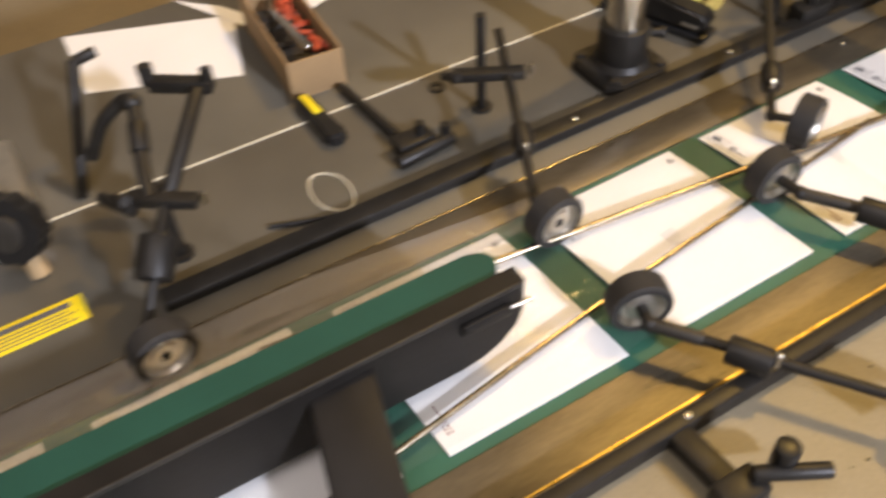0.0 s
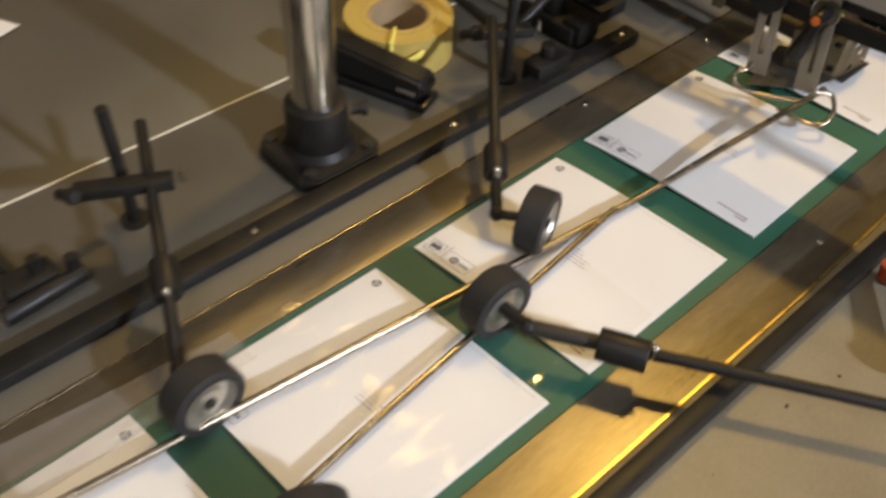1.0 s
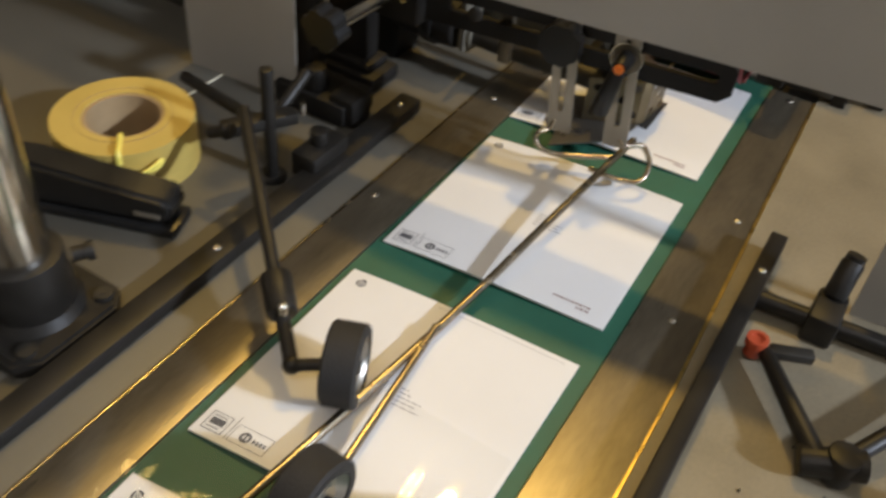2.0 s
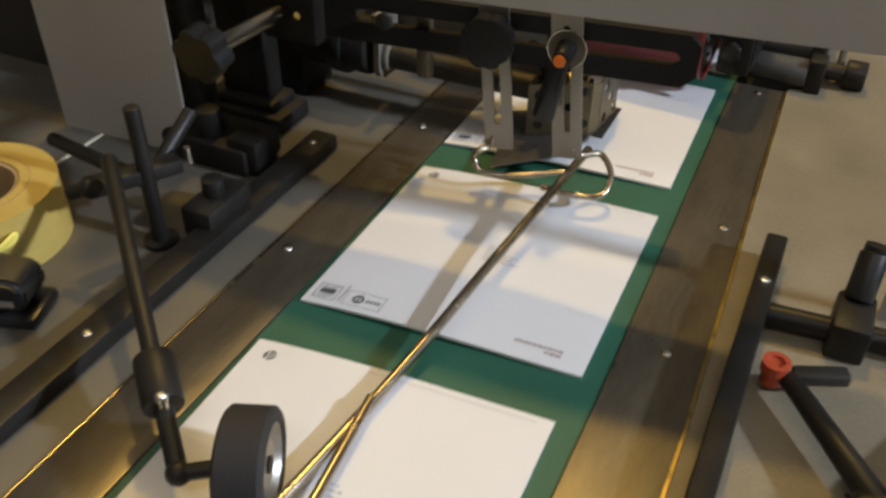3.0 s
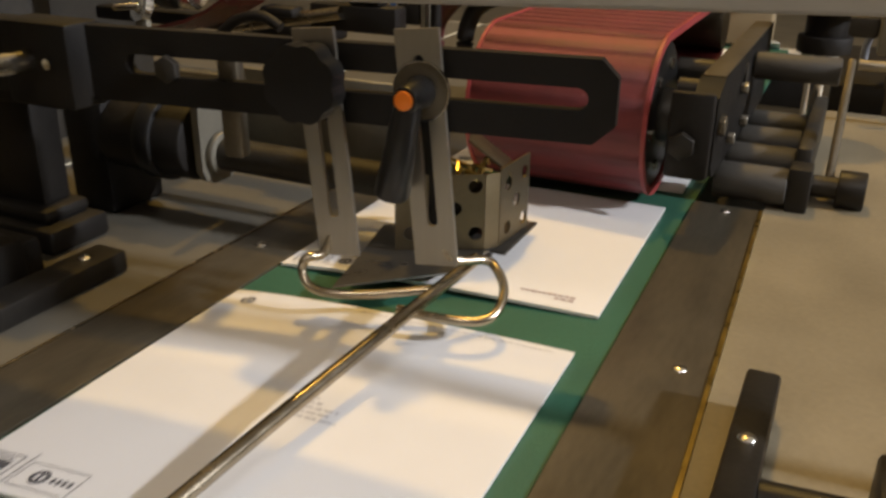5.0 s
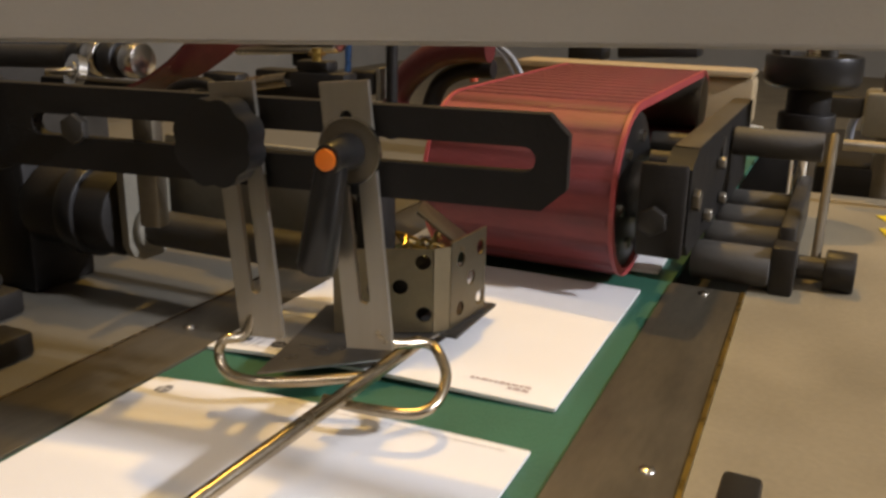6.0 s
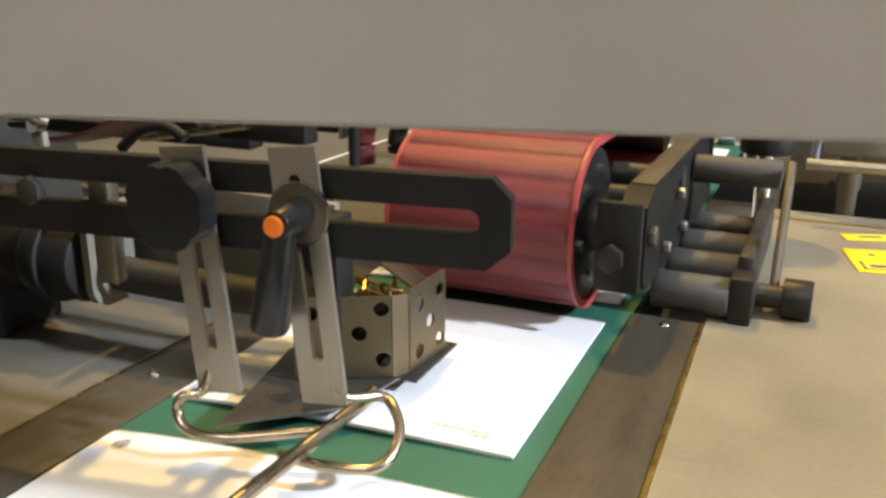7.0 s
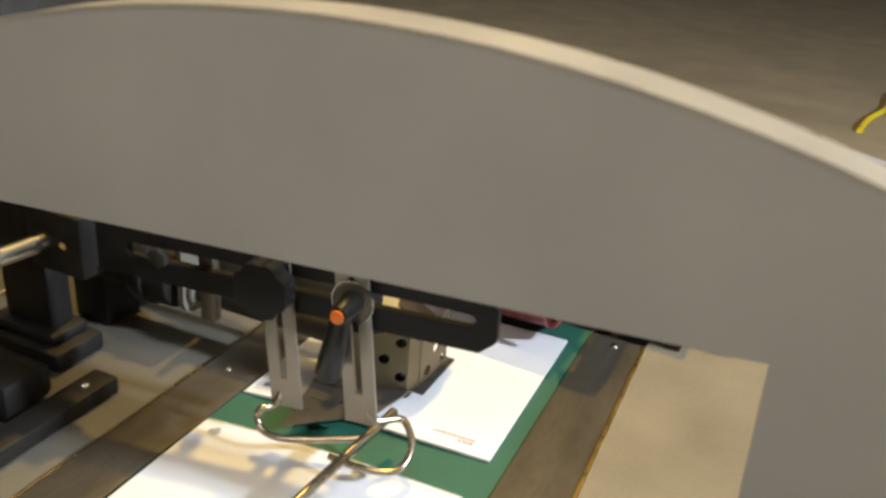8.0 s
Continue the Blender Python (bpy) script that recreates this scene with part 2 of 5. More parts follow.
def lobes(r, count, depth, n=72):
    return [((r - depth * (0.5 + 0.5 * math.cos(count * a)) ** 2) * math.cos(a), (r - depth * (0.5 + 0.5 * math.cos(count * a)) ** 2) * math.sin(a)) for a in [2 * math.pi * i / n for i in range(n)]]


def smooth_mesh(me, angle=40):
    for p in me.polygons:
        p.use_smooth = True
    me.set_sharp_from_angle(angle=radians(angle))


def part(name, bm, material, parent=None, label=""):
    me = bpy.data.meshes.new(name)
    bm.to_mesh(me)
    bm.free()
    smooth_mesh(me)
    me.materials.append(material)
    ob = new(name, me)
    if parent is not None:
        ob.parent = parent
    if label:
        ob["label"] = label
    return ob


def thing(name, label, category, group="", at=(0, 0, 0)):
    ob = new(name)
    ob.location = at
    ob.empty_display_size = 0.02
    return tagged(ob, label, category, group)


def B():
    return bmesh.new()


def hexhead(bm, c, axis, r, h):
    return rod(bm, c, Vector(c) + Vector(axis).normalized() * h, r, seg=6, bevel=h * 0.12)


def setting(name, bm, mat, label, category):
    return tagged(part(name, bm, mat), label, category, kind="structure")


# ---------------------------------------------------------------- room
FLOOR_Z = -0.9
setting("floor", box(B(), (-6, -6, FLOOR_Z - 0.1), (6, 13, FLOOR_Z)), M_FLOOR, "worn yellowish brown concrete workshop floor", "floor")
setting("ceiling", box(B(), (-6, -6, 4.2), (6, 13, 4.3)), M_CEIL, "plain pale workshop ceiling", "ceiling")
setting("wall_north", box(B(), (-6, 13, FLOOR_Z), (6, 13.1, 4.2)), M_PLASTER, "plain grey beige workshop wall", "wall")
setting("wall_south", box(B(), (-6, -6.1, FLOOR_Z), (6, -6, 4.2)), M_PLASTER, "plain grey beige workshop wall", "wall")
setting("wall_west", box(B(), (-6.1, -6, FLOOR_Z), (-6, 13, 4.2)), M_PLASTER, "plain grey beige workshop wall", "wall")
bm = box(box(B(), (6, -6, FLOOR_Z), (6.1, 13, 3.1)), (6, -6, 3.8), (6.1, 13, 4.2))
box(box(bm, (6, -6, 3.1), (6.1, -0.4, 3.8)), (6, 1.0, 3.1), (6.1, 13, 3.8))
setting("wall_east", bm, M_PLASTER, "plain grey beige workshop wall with a high window", "wall")
win = setting("window_1", box(B(), (6.04, -0.4, 3.1), (6.06, 1.0, 3.8)), M_GLOW_COOL, "bright high workshop window", "window")
bm = B()
for y in (-0.4, 0.28, 0.96):
    box(bm, (6.0, y, 3.1), (6.035, y + 0.04, 3.8))
part("window_frame", bm, M_CEIL, win)


def strip_light(m, glow):
    t = thing("ceiling_light", "long ceiling strip light in a white housing", "lamp", "ceiling strip lights")
    part("housing", box(B(), (-0.62, -0.1, 0.03), (0.62, 0.1, 0.11), 0.008), M_CEIL, t)
    part("tube", rod(rod(B(), (-0.58, -0.045, 0.025), (0.58, -0.045, 0.025), 0.013), (-0.58, 0.045, 0.025), (0.58, 0.045, 0.025), 0.013), glow, t, "glowing lamp tubes")
    drop = CEILING_Z - m.translation.z
    for x in (-0.5, 0.5):
        part("suspension_rod", rod(B(), (x, 0, 0.11), (x, 0, drop), 0.006, seg=10), M_CEIL, t)
    t.matrix_basis = m
    return t


CEILING_Z = 4.2
strip_light(pose(-1.25, 0.30, 2.39), M_GLOW)
strip_light(pose(-0.58, 1.72, 4.03), M_GLOW)
# unseen housing added at the front fill lamp
strip_light(pose(0.5, -1.7, 2.39), M_GLOW_COOL)

# ---------------------------------------------------------------- machine bed
Y0, Y1 = -3.6, 1.05
bed = thing("conveyor_table", "long grey mailing machine table with steel guide strips", "machine table")
part("left_top", box(B(), (-0.4015, Y0, -0.03), (-0.1560, Y1, 0), 0.0015), M_TABLE, bed, "grey painted table top")
part("far_left_top", box(B(), (-0.80, Y0, -0.03), (-0.4045, Y1, 0), 0.0015), M_TABLE, bed, "grey painted table top")
part("joint", box(B(), (-0.4043, Y0, -0.02), (-0.4017, Y1, 0.0006)), M_SEAM, bed, "pale joint between the table tops")
part("right_top", prism(B(), [(0.1905, Y0), (0.75, Y0), (0.75, 0.645), (0.1765, 0.645), (0.1765, 0.255), (0.1905, -0.25)], 0.03, Matrix.Translation((0, 0, -0.03))), M_TABLE_R, bed, "beige stained table top")
part("left_edge", box(B(), (-0.1557, Y0, -0.02), (-0.1543, Y1, 0.0018), 0.0004), M_ROD, bed, "thin bright edge of the guide strip")
part("left_strip", box(B(), (-0.1540, Y0, -0.02), (-0.1045, Y1, 0.0012), 0.0008), M_STEEL, bed, "dull steel guide strip")
part("right_strip", prism(B(), [(0.1312, Y0), (0.1875, Y0), (0.1875, -0.25), (0.1735, 0.255), (0.1232, 0.255), (0.1312, -0.25)], 0.0212, Matrix.Translation((0, 0, -0.02))), M_STEEL, bed, "dull steel guide strip")
part("strip_edge", prism(B(), [(0.1878, Y0), (0.1902, Y0), (0.1902, -0.25), (0.1762, 0.255), (0.1738, 0.255), (0.1878, -0.25)], 0.022, Matrix.Translation((0, 0, -0.02))), M_BRASS, bed, "thin bright edge of the guide strip")
part("frame", box(B(), (-0.78, Y0, -0.12), (0.73, 0.62, -0.035), 0.004), M_DARKMETAL, bed)
for x in (-0.72, 0.67):
    for y in (-3.3, -1.4, 0.4):
        part("leg", box(B(), (x - 0.03, y - 0.03, FLOOR_Z), (x + 0.03, y + 0.03, -0.12), 0.004), M_DARKMETAL, bed)
for x, y in ((-0.142, -0.204), (0.161, -0.188), (0.166, -0.02), (0.149, 0.240), (-0.134, 0.02)):
    part("screw", rod(ball(B(), (x, y, 0.0012), 0.0042, (1, 1, 0.45)), (x, y, 0.0028), (x, y, 0.0032), 0.0016, seg=6), M_CHROME, bed, "small domed screw")
bm = B()
across = ((Y0, 0.1305, 0.0), (-0.25, 0.1305, 0.0), (0.25, 0.1225, 0.0), (1.045, 0.1225, 0.0), (2.30, 0.1225, -0.856))
rows = [[bm.verts.new(q) for q in ((-0.1035, y, z), (xr, y, z), (xr, y - 0.003, z - 0.006), (-0.1035, y - 0.003, z - 0.006))] for y, xr, z in across]
for a, b in zip(rows, rows[1:]):
    for k in range(4):
        bm.faces.new((a[k], a[(k + 1) % 4], b[(k + 1) % 4], b[k]))
bmesh.ops.recalc_face_normals(bm, faces=bm.faces)
belt = tagged(part("conveyor_belt", bm, M_BELT), "green rubber conveyor belt running through the table", "conveyor belt")


# ---------------------------------------------------------------- mail
ENV_W, ENV_L = 0.2125, 0.2065


def swell(x, y):
    """The height of a packet's top face: thin at its edges, bulging in the middle."""
    u, v = 2 * x / ENV_W, 2 * y / ENV_L
    return 0.0022 + 0.0045 * max(0, 1 - u * u) * (0.75 + 0.25 * v * v) * (0.5 + 0.5 * max(0, 0.6 - u) / 1.6)


def packet_body():
    bm = B()
    nx, ny = 20, 16
    top, low = [], []
    for j in range(ny + 1):
        y = -ENV_L / 2 + ENV_L * j / ny
        top.append([bm.verts.new((-ENV_W / 2 + ENV_W * i / nx, y, swell(-ENV_W / 2 + ENV_W * i / nx, y))) for i in range(nx + 1)])
        low.append([bm.verts.new((-ENV_W / 2 + ENV_W * i / nx, y, max(0.0004, swell(-ENV_W / 2 + ENV_W * i / nx, y) - 0.0022))) for i in range(nx + 1)])
    for j in range(ny):
        for i in range(nx):
            bm.faces.new((top[j][i], top[j][i + 1], top[j + 1][i + 1], top[j + 1][i]))
            bm.faces.new((low[j][i], low[j + 1][i], low[j + 1][i + 1], low[j][i + 1]))
    for j in range(ny):
        bm.faces.new((top[j][0], top[j + 1][0], low[j + 1][0], low[j][0]))
        bm.faces.new((top[j][nx], low[j][nx], low[j + 1][nx], top[j + 1][nx]))
    for i in range(nx):
        bm.faces.new((top[0][i], low[0][i], low[0][i + 1], top[0][i + 1]))
        bm.faces.new((top[ny][i], top[ny][i + 1], low[ny][i + 1], low[ny][i]))
    return bm


def print_bar(bm, x0, y0, x1, y1):
    n = max(1, int((x1 - x0) / 0.008))
    for i in range(n):
        a, b = x0 + (x1 - x0) * i / n, x0 + (x1 - x0) * (i + 1) / n
        bm.faces.new([bm.verts.new((x, y, swell(x, y) + 0.00035)) for x, y in ((a, y0), (b, y0), (b, y1), (a, y1))])
    return bm


def print_frame(bm, x0, y0, x1, y1, w=0.0006):
    for q in ((x0, y0, x1, y0 + w), (x0, y1 - w, x1, y1), (x0, y0, x0 + w, y1), (x1 - w, y0, x1, y1)):
        print_bar(bm, *q)
    return bm


def print_ring(bm, cx, cy, r0, r1, n=20, gap=0):
    for i in range(n):
        if gap and i % gap == 0:
            continue
        a, b = 2 * math.pi * i / n, 2 * math.pi * (i + 1) / n
        pts = [(cx + r * math.cos(t), cy + r * math.sin(t)) for r, t in ((r0, a), (r1, a), (r1, b), (r0, b))]
        bm.faces.new([bm.verts.new((x, y, swell(x, y) + 0.00035)) for x, y in pts])
    return bm


def slanted(ob):
    """Envelopes are pressed a little out of square, one side ahead of the other."""
    ob.data.transform(Matrix(((1, 0, 0, 0), (0.07, 1, 0, 0), (0, 0, 1, 0), (0, 0, 0, 1))))


def mail_packet():
    t = thing("mail_packet", "square white mail packet on the green belt", "mail", "mail packets on the belt")
    part("envelope", packet_body(), M_PAPER, t)
    part("recycling_mark", print_ring(print_ring(B(), -0.090, 0.090, 0.0028, 0.0046, 18, 6), -0.090, 0.090, 0.0006, 0.0018, 12, 4), M_INK, t, "small round printed mark")
    bm = print_frame(B(), -0.101, -0.097, -0.083, -0.080)
    print_bar(bm, -0.098, -0.091, -0.086, -0.085)
    for y in (-0.094, -0.0835):
        print_bar(bm, -0.098, y, -0.087, y + 0.0008)
    print_bar(bm, -0.0795, -0.098, -0.0789, -0.076)
    part("postage_frame", bm, M_INK, t, "printed postage frame with bars")
    bm = print_frame(B(), -0.077, -0.098, -0.046, -0.082, 0.0004)
    print_ring(bm, -0.066, -0.090, 0.0026, 0.0046)
    print_bar(bm, -0.0668, -0.0925, -0.0652, -0.0875)
    for x in (-0.0595, -0.0565, -0.0535, -0.0505):
        print_bar(bm, x, -0.092, x + 0.0018, -0.0885)
    part("carrier_mark", bm, M_INK, t, "printed carrier mark of round sign and bars")
    bm = B()
    rng = random.Random(5)
    for k, w in enumerate((0.030, 0.024, 0.027, 0.017, 0.012)):
        x, y = -0.004, -0.010 + 0.0042 * k
        while x < -0.004 + w:
            d = rng.uniform(0.003, 0.007)
            print_bar(bm, x, y, min(x + d, -0.004 + w), y + 0.0015)
            x += d + 0.0012
    part("address_lines", bm, M_FAINT, t, "faint printed lines of address as bars")
    bm = B()
    for k, w in ((0, 0.034), (1, 0.011)):
        x = 0.088
        while x > 0.088 - w:
            d = rng.uniform(0.0018, 0.004)
            print_bar(bm, x - d, -0.088 - 0.0046 * k, x, -0.0855 - 0.0046 * k)
            x -= d + 0.0009
    part("sender_line", bm, M_RED_INK, t, "printed sender line as small bars")
    bm = B()
    x = -0.02
    while x < 0.095:
        d = rng.uniform(0.002, 0.005)
        print_bar(bm, x, 0.0975, x + d, 0.0982)
        x += d + 0.001
    part("edge_print", bm, M_FAINT, t, "fine print along the edge as tiny bars")
    for ob in t.children:
        slanted(ob)
    return t


# ---------------------------------------------------------------- rails beside the belt
def rail(name, lo, hi, screws, label):
    t = thing(name, label, "rail")
    part("bar", box(B(), lo, hi, 0.0025), M_BLACK, t)
    x, z = (lo[0] + hi[0]) / 2, hi[2]
    for y in screws:
        part("screw", rod(ball(B(), (x, y, z), 0.0042, (1, 1, 0.5)), (x, y, z + 0.0018), (x, y, z + 0.0023), 0.0016, seg=6), M_CHROME, t, "small bright socket screw")
    return t


rail("guide_rail", (-0.212, -1.16, 0), (-0.187, -0.052, 0.015), (-0.075, -0.36, -0.62), "long black steel rail on the grey table")
rail("square_bar", (0.2005, -1.6, 0), (0.2165, -0.042, 0.024), (-0.105, -0.80), "long black square bar on the beige table")


# ---------------------------------------------------------------- hold-down arms
wheels = []


def lathe(prof, n, closed):
    bm = B()
    rows = [[bm.verts.new((q * math.cos(2 * math.pi * i / n), q * math.sin(2 * math.pi * i / n), z)) for q, z in prof] for i in range(n)]
    for i in range(n):
        a, b = rows[i], rows[(i + 1) % n]
        for k in range(len(prof) if closed else len(prof) - 1):
            bm.faces.new((a[k], b[k], b[(k + 1) % len(prof)], a[(k + 1) % len(prof)]))
    bmesh.ops.recalc_face_normals(bm, faces=bm.faces)
    return bm


def wheel(t, c, axis, r=0.0325, w=0.027):
    """A rubber-tyred wheel that turns about axis: tyre, with hub and bolt on it."""
    axis = Vector(axis).normalized()
    m = Matrix.Translation(c) @ axis.to_track_quat("Z", "Y").to_matrix().to_4x4()
    tyre = part("tyre", lathe([(r * 0.74, -w / 2), (r - 0.002, -w / 2), (r, -w / 2 + 0.002), (r, w / 2 - 0.002), (r - 0.002, w / 2), (r * 0.74, w / 2)], 44, True), M_RUBBER, t, "black rubber tyre")
    tyre.matrix_basis = m
    part("hub", lathe([(0.004, -w * 0.38), (r * 0.4, -w * 0.38), (r * 0.46, -w * 0.18), (r * 0.62, -w * 0.2), (r * 0.735, -w * 0.46), (r * 0.738, w * 0.46), (r * 0.62, w * 0.2), (r * 0.46, w * 0.18), (r * 0.4, w * 0.38), (0.004, w * 0.38)], 44, False), M_ALU, tyre, "turned aluminium hub")
    part("axle_bolt", rod(B(), (0, 0, -w * 0.44), (0, 0, w * 0.44), 0.0055, seg=6), M_BLACK, tyre)
    # a wheel whose axis points to +x turns backwards about it as the mail runs to +y
    wheels.append((tyre, m, -1 if axis.x > 0 else 1, r))
    return tyre


def collar(t, c, d, length, r, name="collar"):
    d = Vector(d).normalized()
    c = Vector(c)
    part(name, rod(B(), c - d * length / 2, c + d * length / 2, r, seg=28, bevel=0.0018), M_BLACK, t)
    part("set_screw", ball(rod(B(), c + d * (length / 2 + 0.003), c + d * (length / 2 + 0.003) + V(0, 0, r * 0.95), 0.003), c + d * (length / 2 + 0.003) + V(0, 0, r * 0.95), 0.0042), M_CHROME, t, "small bright set screw")


def left_arm(foot, post_top, cross, tip, low, hub, clamp_at, label, axis=None):
    """A post on the table with a cross clamp, a slanting arm, a collar and a rubber wheel at its low end."""
    t = thing("hold_down_arm", label, "hold-down arm", "hold-down wheel arms")
    foot, tip, low, hub = Vector(foot), Vector(tip), Vector(low), Vector(hub)
    part("post", rod(rod(B(), foot, (foot.x, foot.y, post_top), 0.0062, bevel=0.001), foot, foot + V(0, 0, 0.004), 0.014, seg=24), M_BLACK, t)
    d = (low - tip).normalized()
    part("arm", rod(B(), tip, low, 0.0058, bevel=0.001), M_BLACK, t)
    a, b = Vector(cross[0]), Vector(cross[1])
    e = (b - a).normalized()
    m = Matrix.Translation((a + b) / 2) @ e.to_track_quat("X", "Z").to_matrix().to_4x4()
    half = (b - a).length / 2
    part("cross_clamp", box(B(), (-half, -0.0085, -0.006), (half, 0.0085, 0.006), 0.0015, m), M_BLACK, t)
    kn = a - e * 0.012
    part("clamp_knob", rod(ball(B(), kn + V(0.016, 0.004, 0.006), 0.008, (1, 0.8, 1)), kn, kn + V(0.024, 0.006, 0.010), 0.0055), M_BLACK, t)
    part("clamp_screw", rod(B(), b - V(0, 0, 0.003) + e * 0.008, b + e * 0.008 + V(0, 0, 0.011), 0.0028), M_CHROME, t)
    collar(t, clamp_at, d, 0.036, 0.0125)
    end = low + d * 0.004
    part("elbow", ball(rod(B(), end, (hub.x, hub.y, hub.z), 0.005), end, 0.0075), M_BLACK, t)
    wheel(t, hub, Vector(axis) if axis else (hub - end) * Vector((1, 1, 0)))
    return t


left_arm((-0.238, -0.241, 0), 0.122, ((-0.262, -0.278, 0.066), (-0.230, -0.213, 0.062)), (-0.245, -0.266, 0.090), (-0.058, -0.433, 0.033), (-0.021, -0.415, 0.0365), (-0.099, -0.396, 0.047),
         "black steel arm with rubber wheel pressing on the mail", (1, 0.42, 0))
left_arm((-0.300, -0.695, 0), 0.139, ((-0.283, -0.745, 0.080), (-0.244, -0.668, 0.078)), (-0.318, -0.658, 0.094), (-0.087, -0.761, 0.042), (-0.053, -0.7605, 0.0365), (-0.160, -0.728, 0.058),
         "black steel arm with rubber wheel crossing the rail")
near = left_arm((-0.262, -1.118, 0), 0.105, ((-0.266, -1.150, 0.100), (-0.221, -1.089, 0.100)), (-0.250, -1.112, 0.104), (-0.150, -1.182, 0.040), (-0.112, -1.181, 0.0365), (-0.196, -1.150, 0.071),
                "black steel arm with rubber wheel at the rail end")
part("column", rod(B(), (-0.180, -1.161, 0.060), (-0.212, -1.138, 0.083), 0.0195, seg=28, bevel=0.002), M_BLACK, near)
part("handle", rod(B(), (-0.294, -1.172, 0.090), (-0.250, -1.150, 0.094), 0.0075, bevel=0.001), M_BLACK, near)
part("left_rod", tube(B(), [(-0.253, -1.130, 0.100), (-0.300, -1.118, 0.122), (-0.345, -1.104, 0.146), (-0.362, -1.110, 0.148), (-0.372, -1.140, 0.122), (-0.380, -1.162, 0.080)], 0.008, smooth=4), M_BLACK, near)
part("rod_joint", ball(rod(B(), (-0.300, -1.118, 0.122), (-0.330, -1.108, 0.138), 0.0105, bevel=0.002), (-0.350, -1.104, 0.150), 0.011), M_BLACK, near)
part("second_rod", rod(B(), (-0.250, -1.110, 0.100), (-0.333, -1.036, 0.150), 0.0085, bevel=0.001), M_BLACK, near)
part("top_bar", box(B(), (-0.036, -0.009, -0.008), (0.036, 0.009, 0.008), 0.003, pose(-0.352, -1.048, 0.150, 0, 0, 54)), M_BLACK, near)
part("top_knob", rod(B(), (-0.373, -1.077, 0.15), (-0.376, -1.077, 0.172), 0.0085), M_BLACK, near)
part("top_knob", rod(B(), (-0.334, -1.022, 0.15), (-0.336, -1.022, 0.170), 0.0065), M_BLACK, near)


def right_arm(hub, knee, collar_a, collar_b, end, label):
    t = thing("hold_down_arm", label, "hold-down arm", "hold-down wheel arms")
    hub, knee, end = Vector(hub), Vector(knee), Vector(end)
    a, b = Vector(collar_a), Vector(collar_b)
    part("arm", rod(B(), knee, end, 0.0055, bevel=0.001), M_BLACK, t)
    part("elbow", ball(rod(B(), hub, knee, 0.0065), knee, 0.0085), M_BLACK, t)
    part("stub", rod(B(), knee, knee.lerp(end, 0.13), 0.0072, bevel=0.001), M_DARKMETAL, t)
    collar(t, (a + b) / 2, b - a, (b - a).length, 0.0145)
    wheel(t, hub, (knee - hub) * Vector((1, 1, 0)))
    return t


def holder_block(t, c, s, name="holder"):
    part(name, box(B(), Vector(c) - Vector(s) / 2, Vector(c) + Vector(s) / 2, 0.003), M_BLACK, t)


arm = right_arm((0.026, -0.516, 0.0365), (0.066, -0.517, 0.040), (0.116, -0.484, 0.040), (0.153, -0.463, 0.040), (0.470, -0.245, 0.042),
                "black steel arm with rubber wheel reaching over the belt edge")
part("end_post", rod(B(), (0.452, -0.257, 0), (0.452, -0.257, 0.11), 0.009, bevel=0.001), M_BLACK, arm)
arm = right_arm((0.088, -0.7595, 0.0365), (0.118, -0.771, 0.040), (0.179, -0.730, 0.040), (0.215, -0.708, 0.040), (0.440, -0.545, 0.042),
                "black steel arm with rubber wheel held by a square clamp")
holder_block(arm, (0.318, -0.634, 0.042), (0.026, 0.024, 0.034), "clamp_block")
part("clamp_post", rod(B(), (0.330, -0.612, 0), (0.330, -0.612, 0.075), 0.009, bevel=0.001), M_BLACK, arm)
part("clamp_bar", rod(B(), (0.322, -0.612, 0.062), (0.372, -0.585, 0.066), 0.009, bevel=0.001), M_BLACK, arm)


# a bracket off the square bar
bracket = thing("bar_bracket", "black cross bracket with a stubby knob off the square bar", "bracket")
part("cross_bar", box(B(), (-0.01, -0.012, 0), (0.075, 0.012, 0.018), 0.002, pose(0.218, -0.815, 0.003, 0, 0, 4)), M_BLACK, bracket)
part("block", box(B(), (0.272, -0.835, 0), (0.302, -0.790, 0.032), 0.004), M_BLACK, bracket)
part("arm", rod(B(), (0.285, -0.800, 0.036), (0.318, -0.745, 0.040), 0.0075, bevel=0.001), M_BLACK, bracket)
part("knob", rod(B(), (0.290, -0.772, 0.030), (0.290, -0.772, 0.062), 0.011, bevel=0.002), M_PLASTIC, bracket)

# lever group on the beige table
lever = thing("clamp_lever", "black clamp lever with orange red cap on the beige table", "lever")
part("cross_rod", rod(B(), (0.216, -0.128, 0.012), (0.46, -0.105, 0.012), 0.0085, bevel=0.001), M_BLACK, lever)
part("block", box(B(), (0.258, -0.142, 0), (0.284, -0.098, 0.030), 0.003), M_BLACK, lever)
part("post", rod(rod(B(), (0.271, -0.105, 0.028), (0.273, -0.085, 0.056), 0.010, bevel=0.001), (0.273, -0.085, 0.056), (0.2735, -0.083, 0.062), 0.0085), M_BLACK, lever)
part("flat_arm", box(B(), (-0.018, -0.006, -0.004), (0.018, 0.006, 0.005), 0.002, pose(0.258, -0.183, 0.018, 0, 0, 24)), M_DARKMETAL, lever, "dark flat steel arm")
part("handle", rod(B(), (0.239, -0.192, 0.017), (0.303, -0.276, 0.017), 0.0065, 0.009, bevel=0.001), M_BLACK, lever)
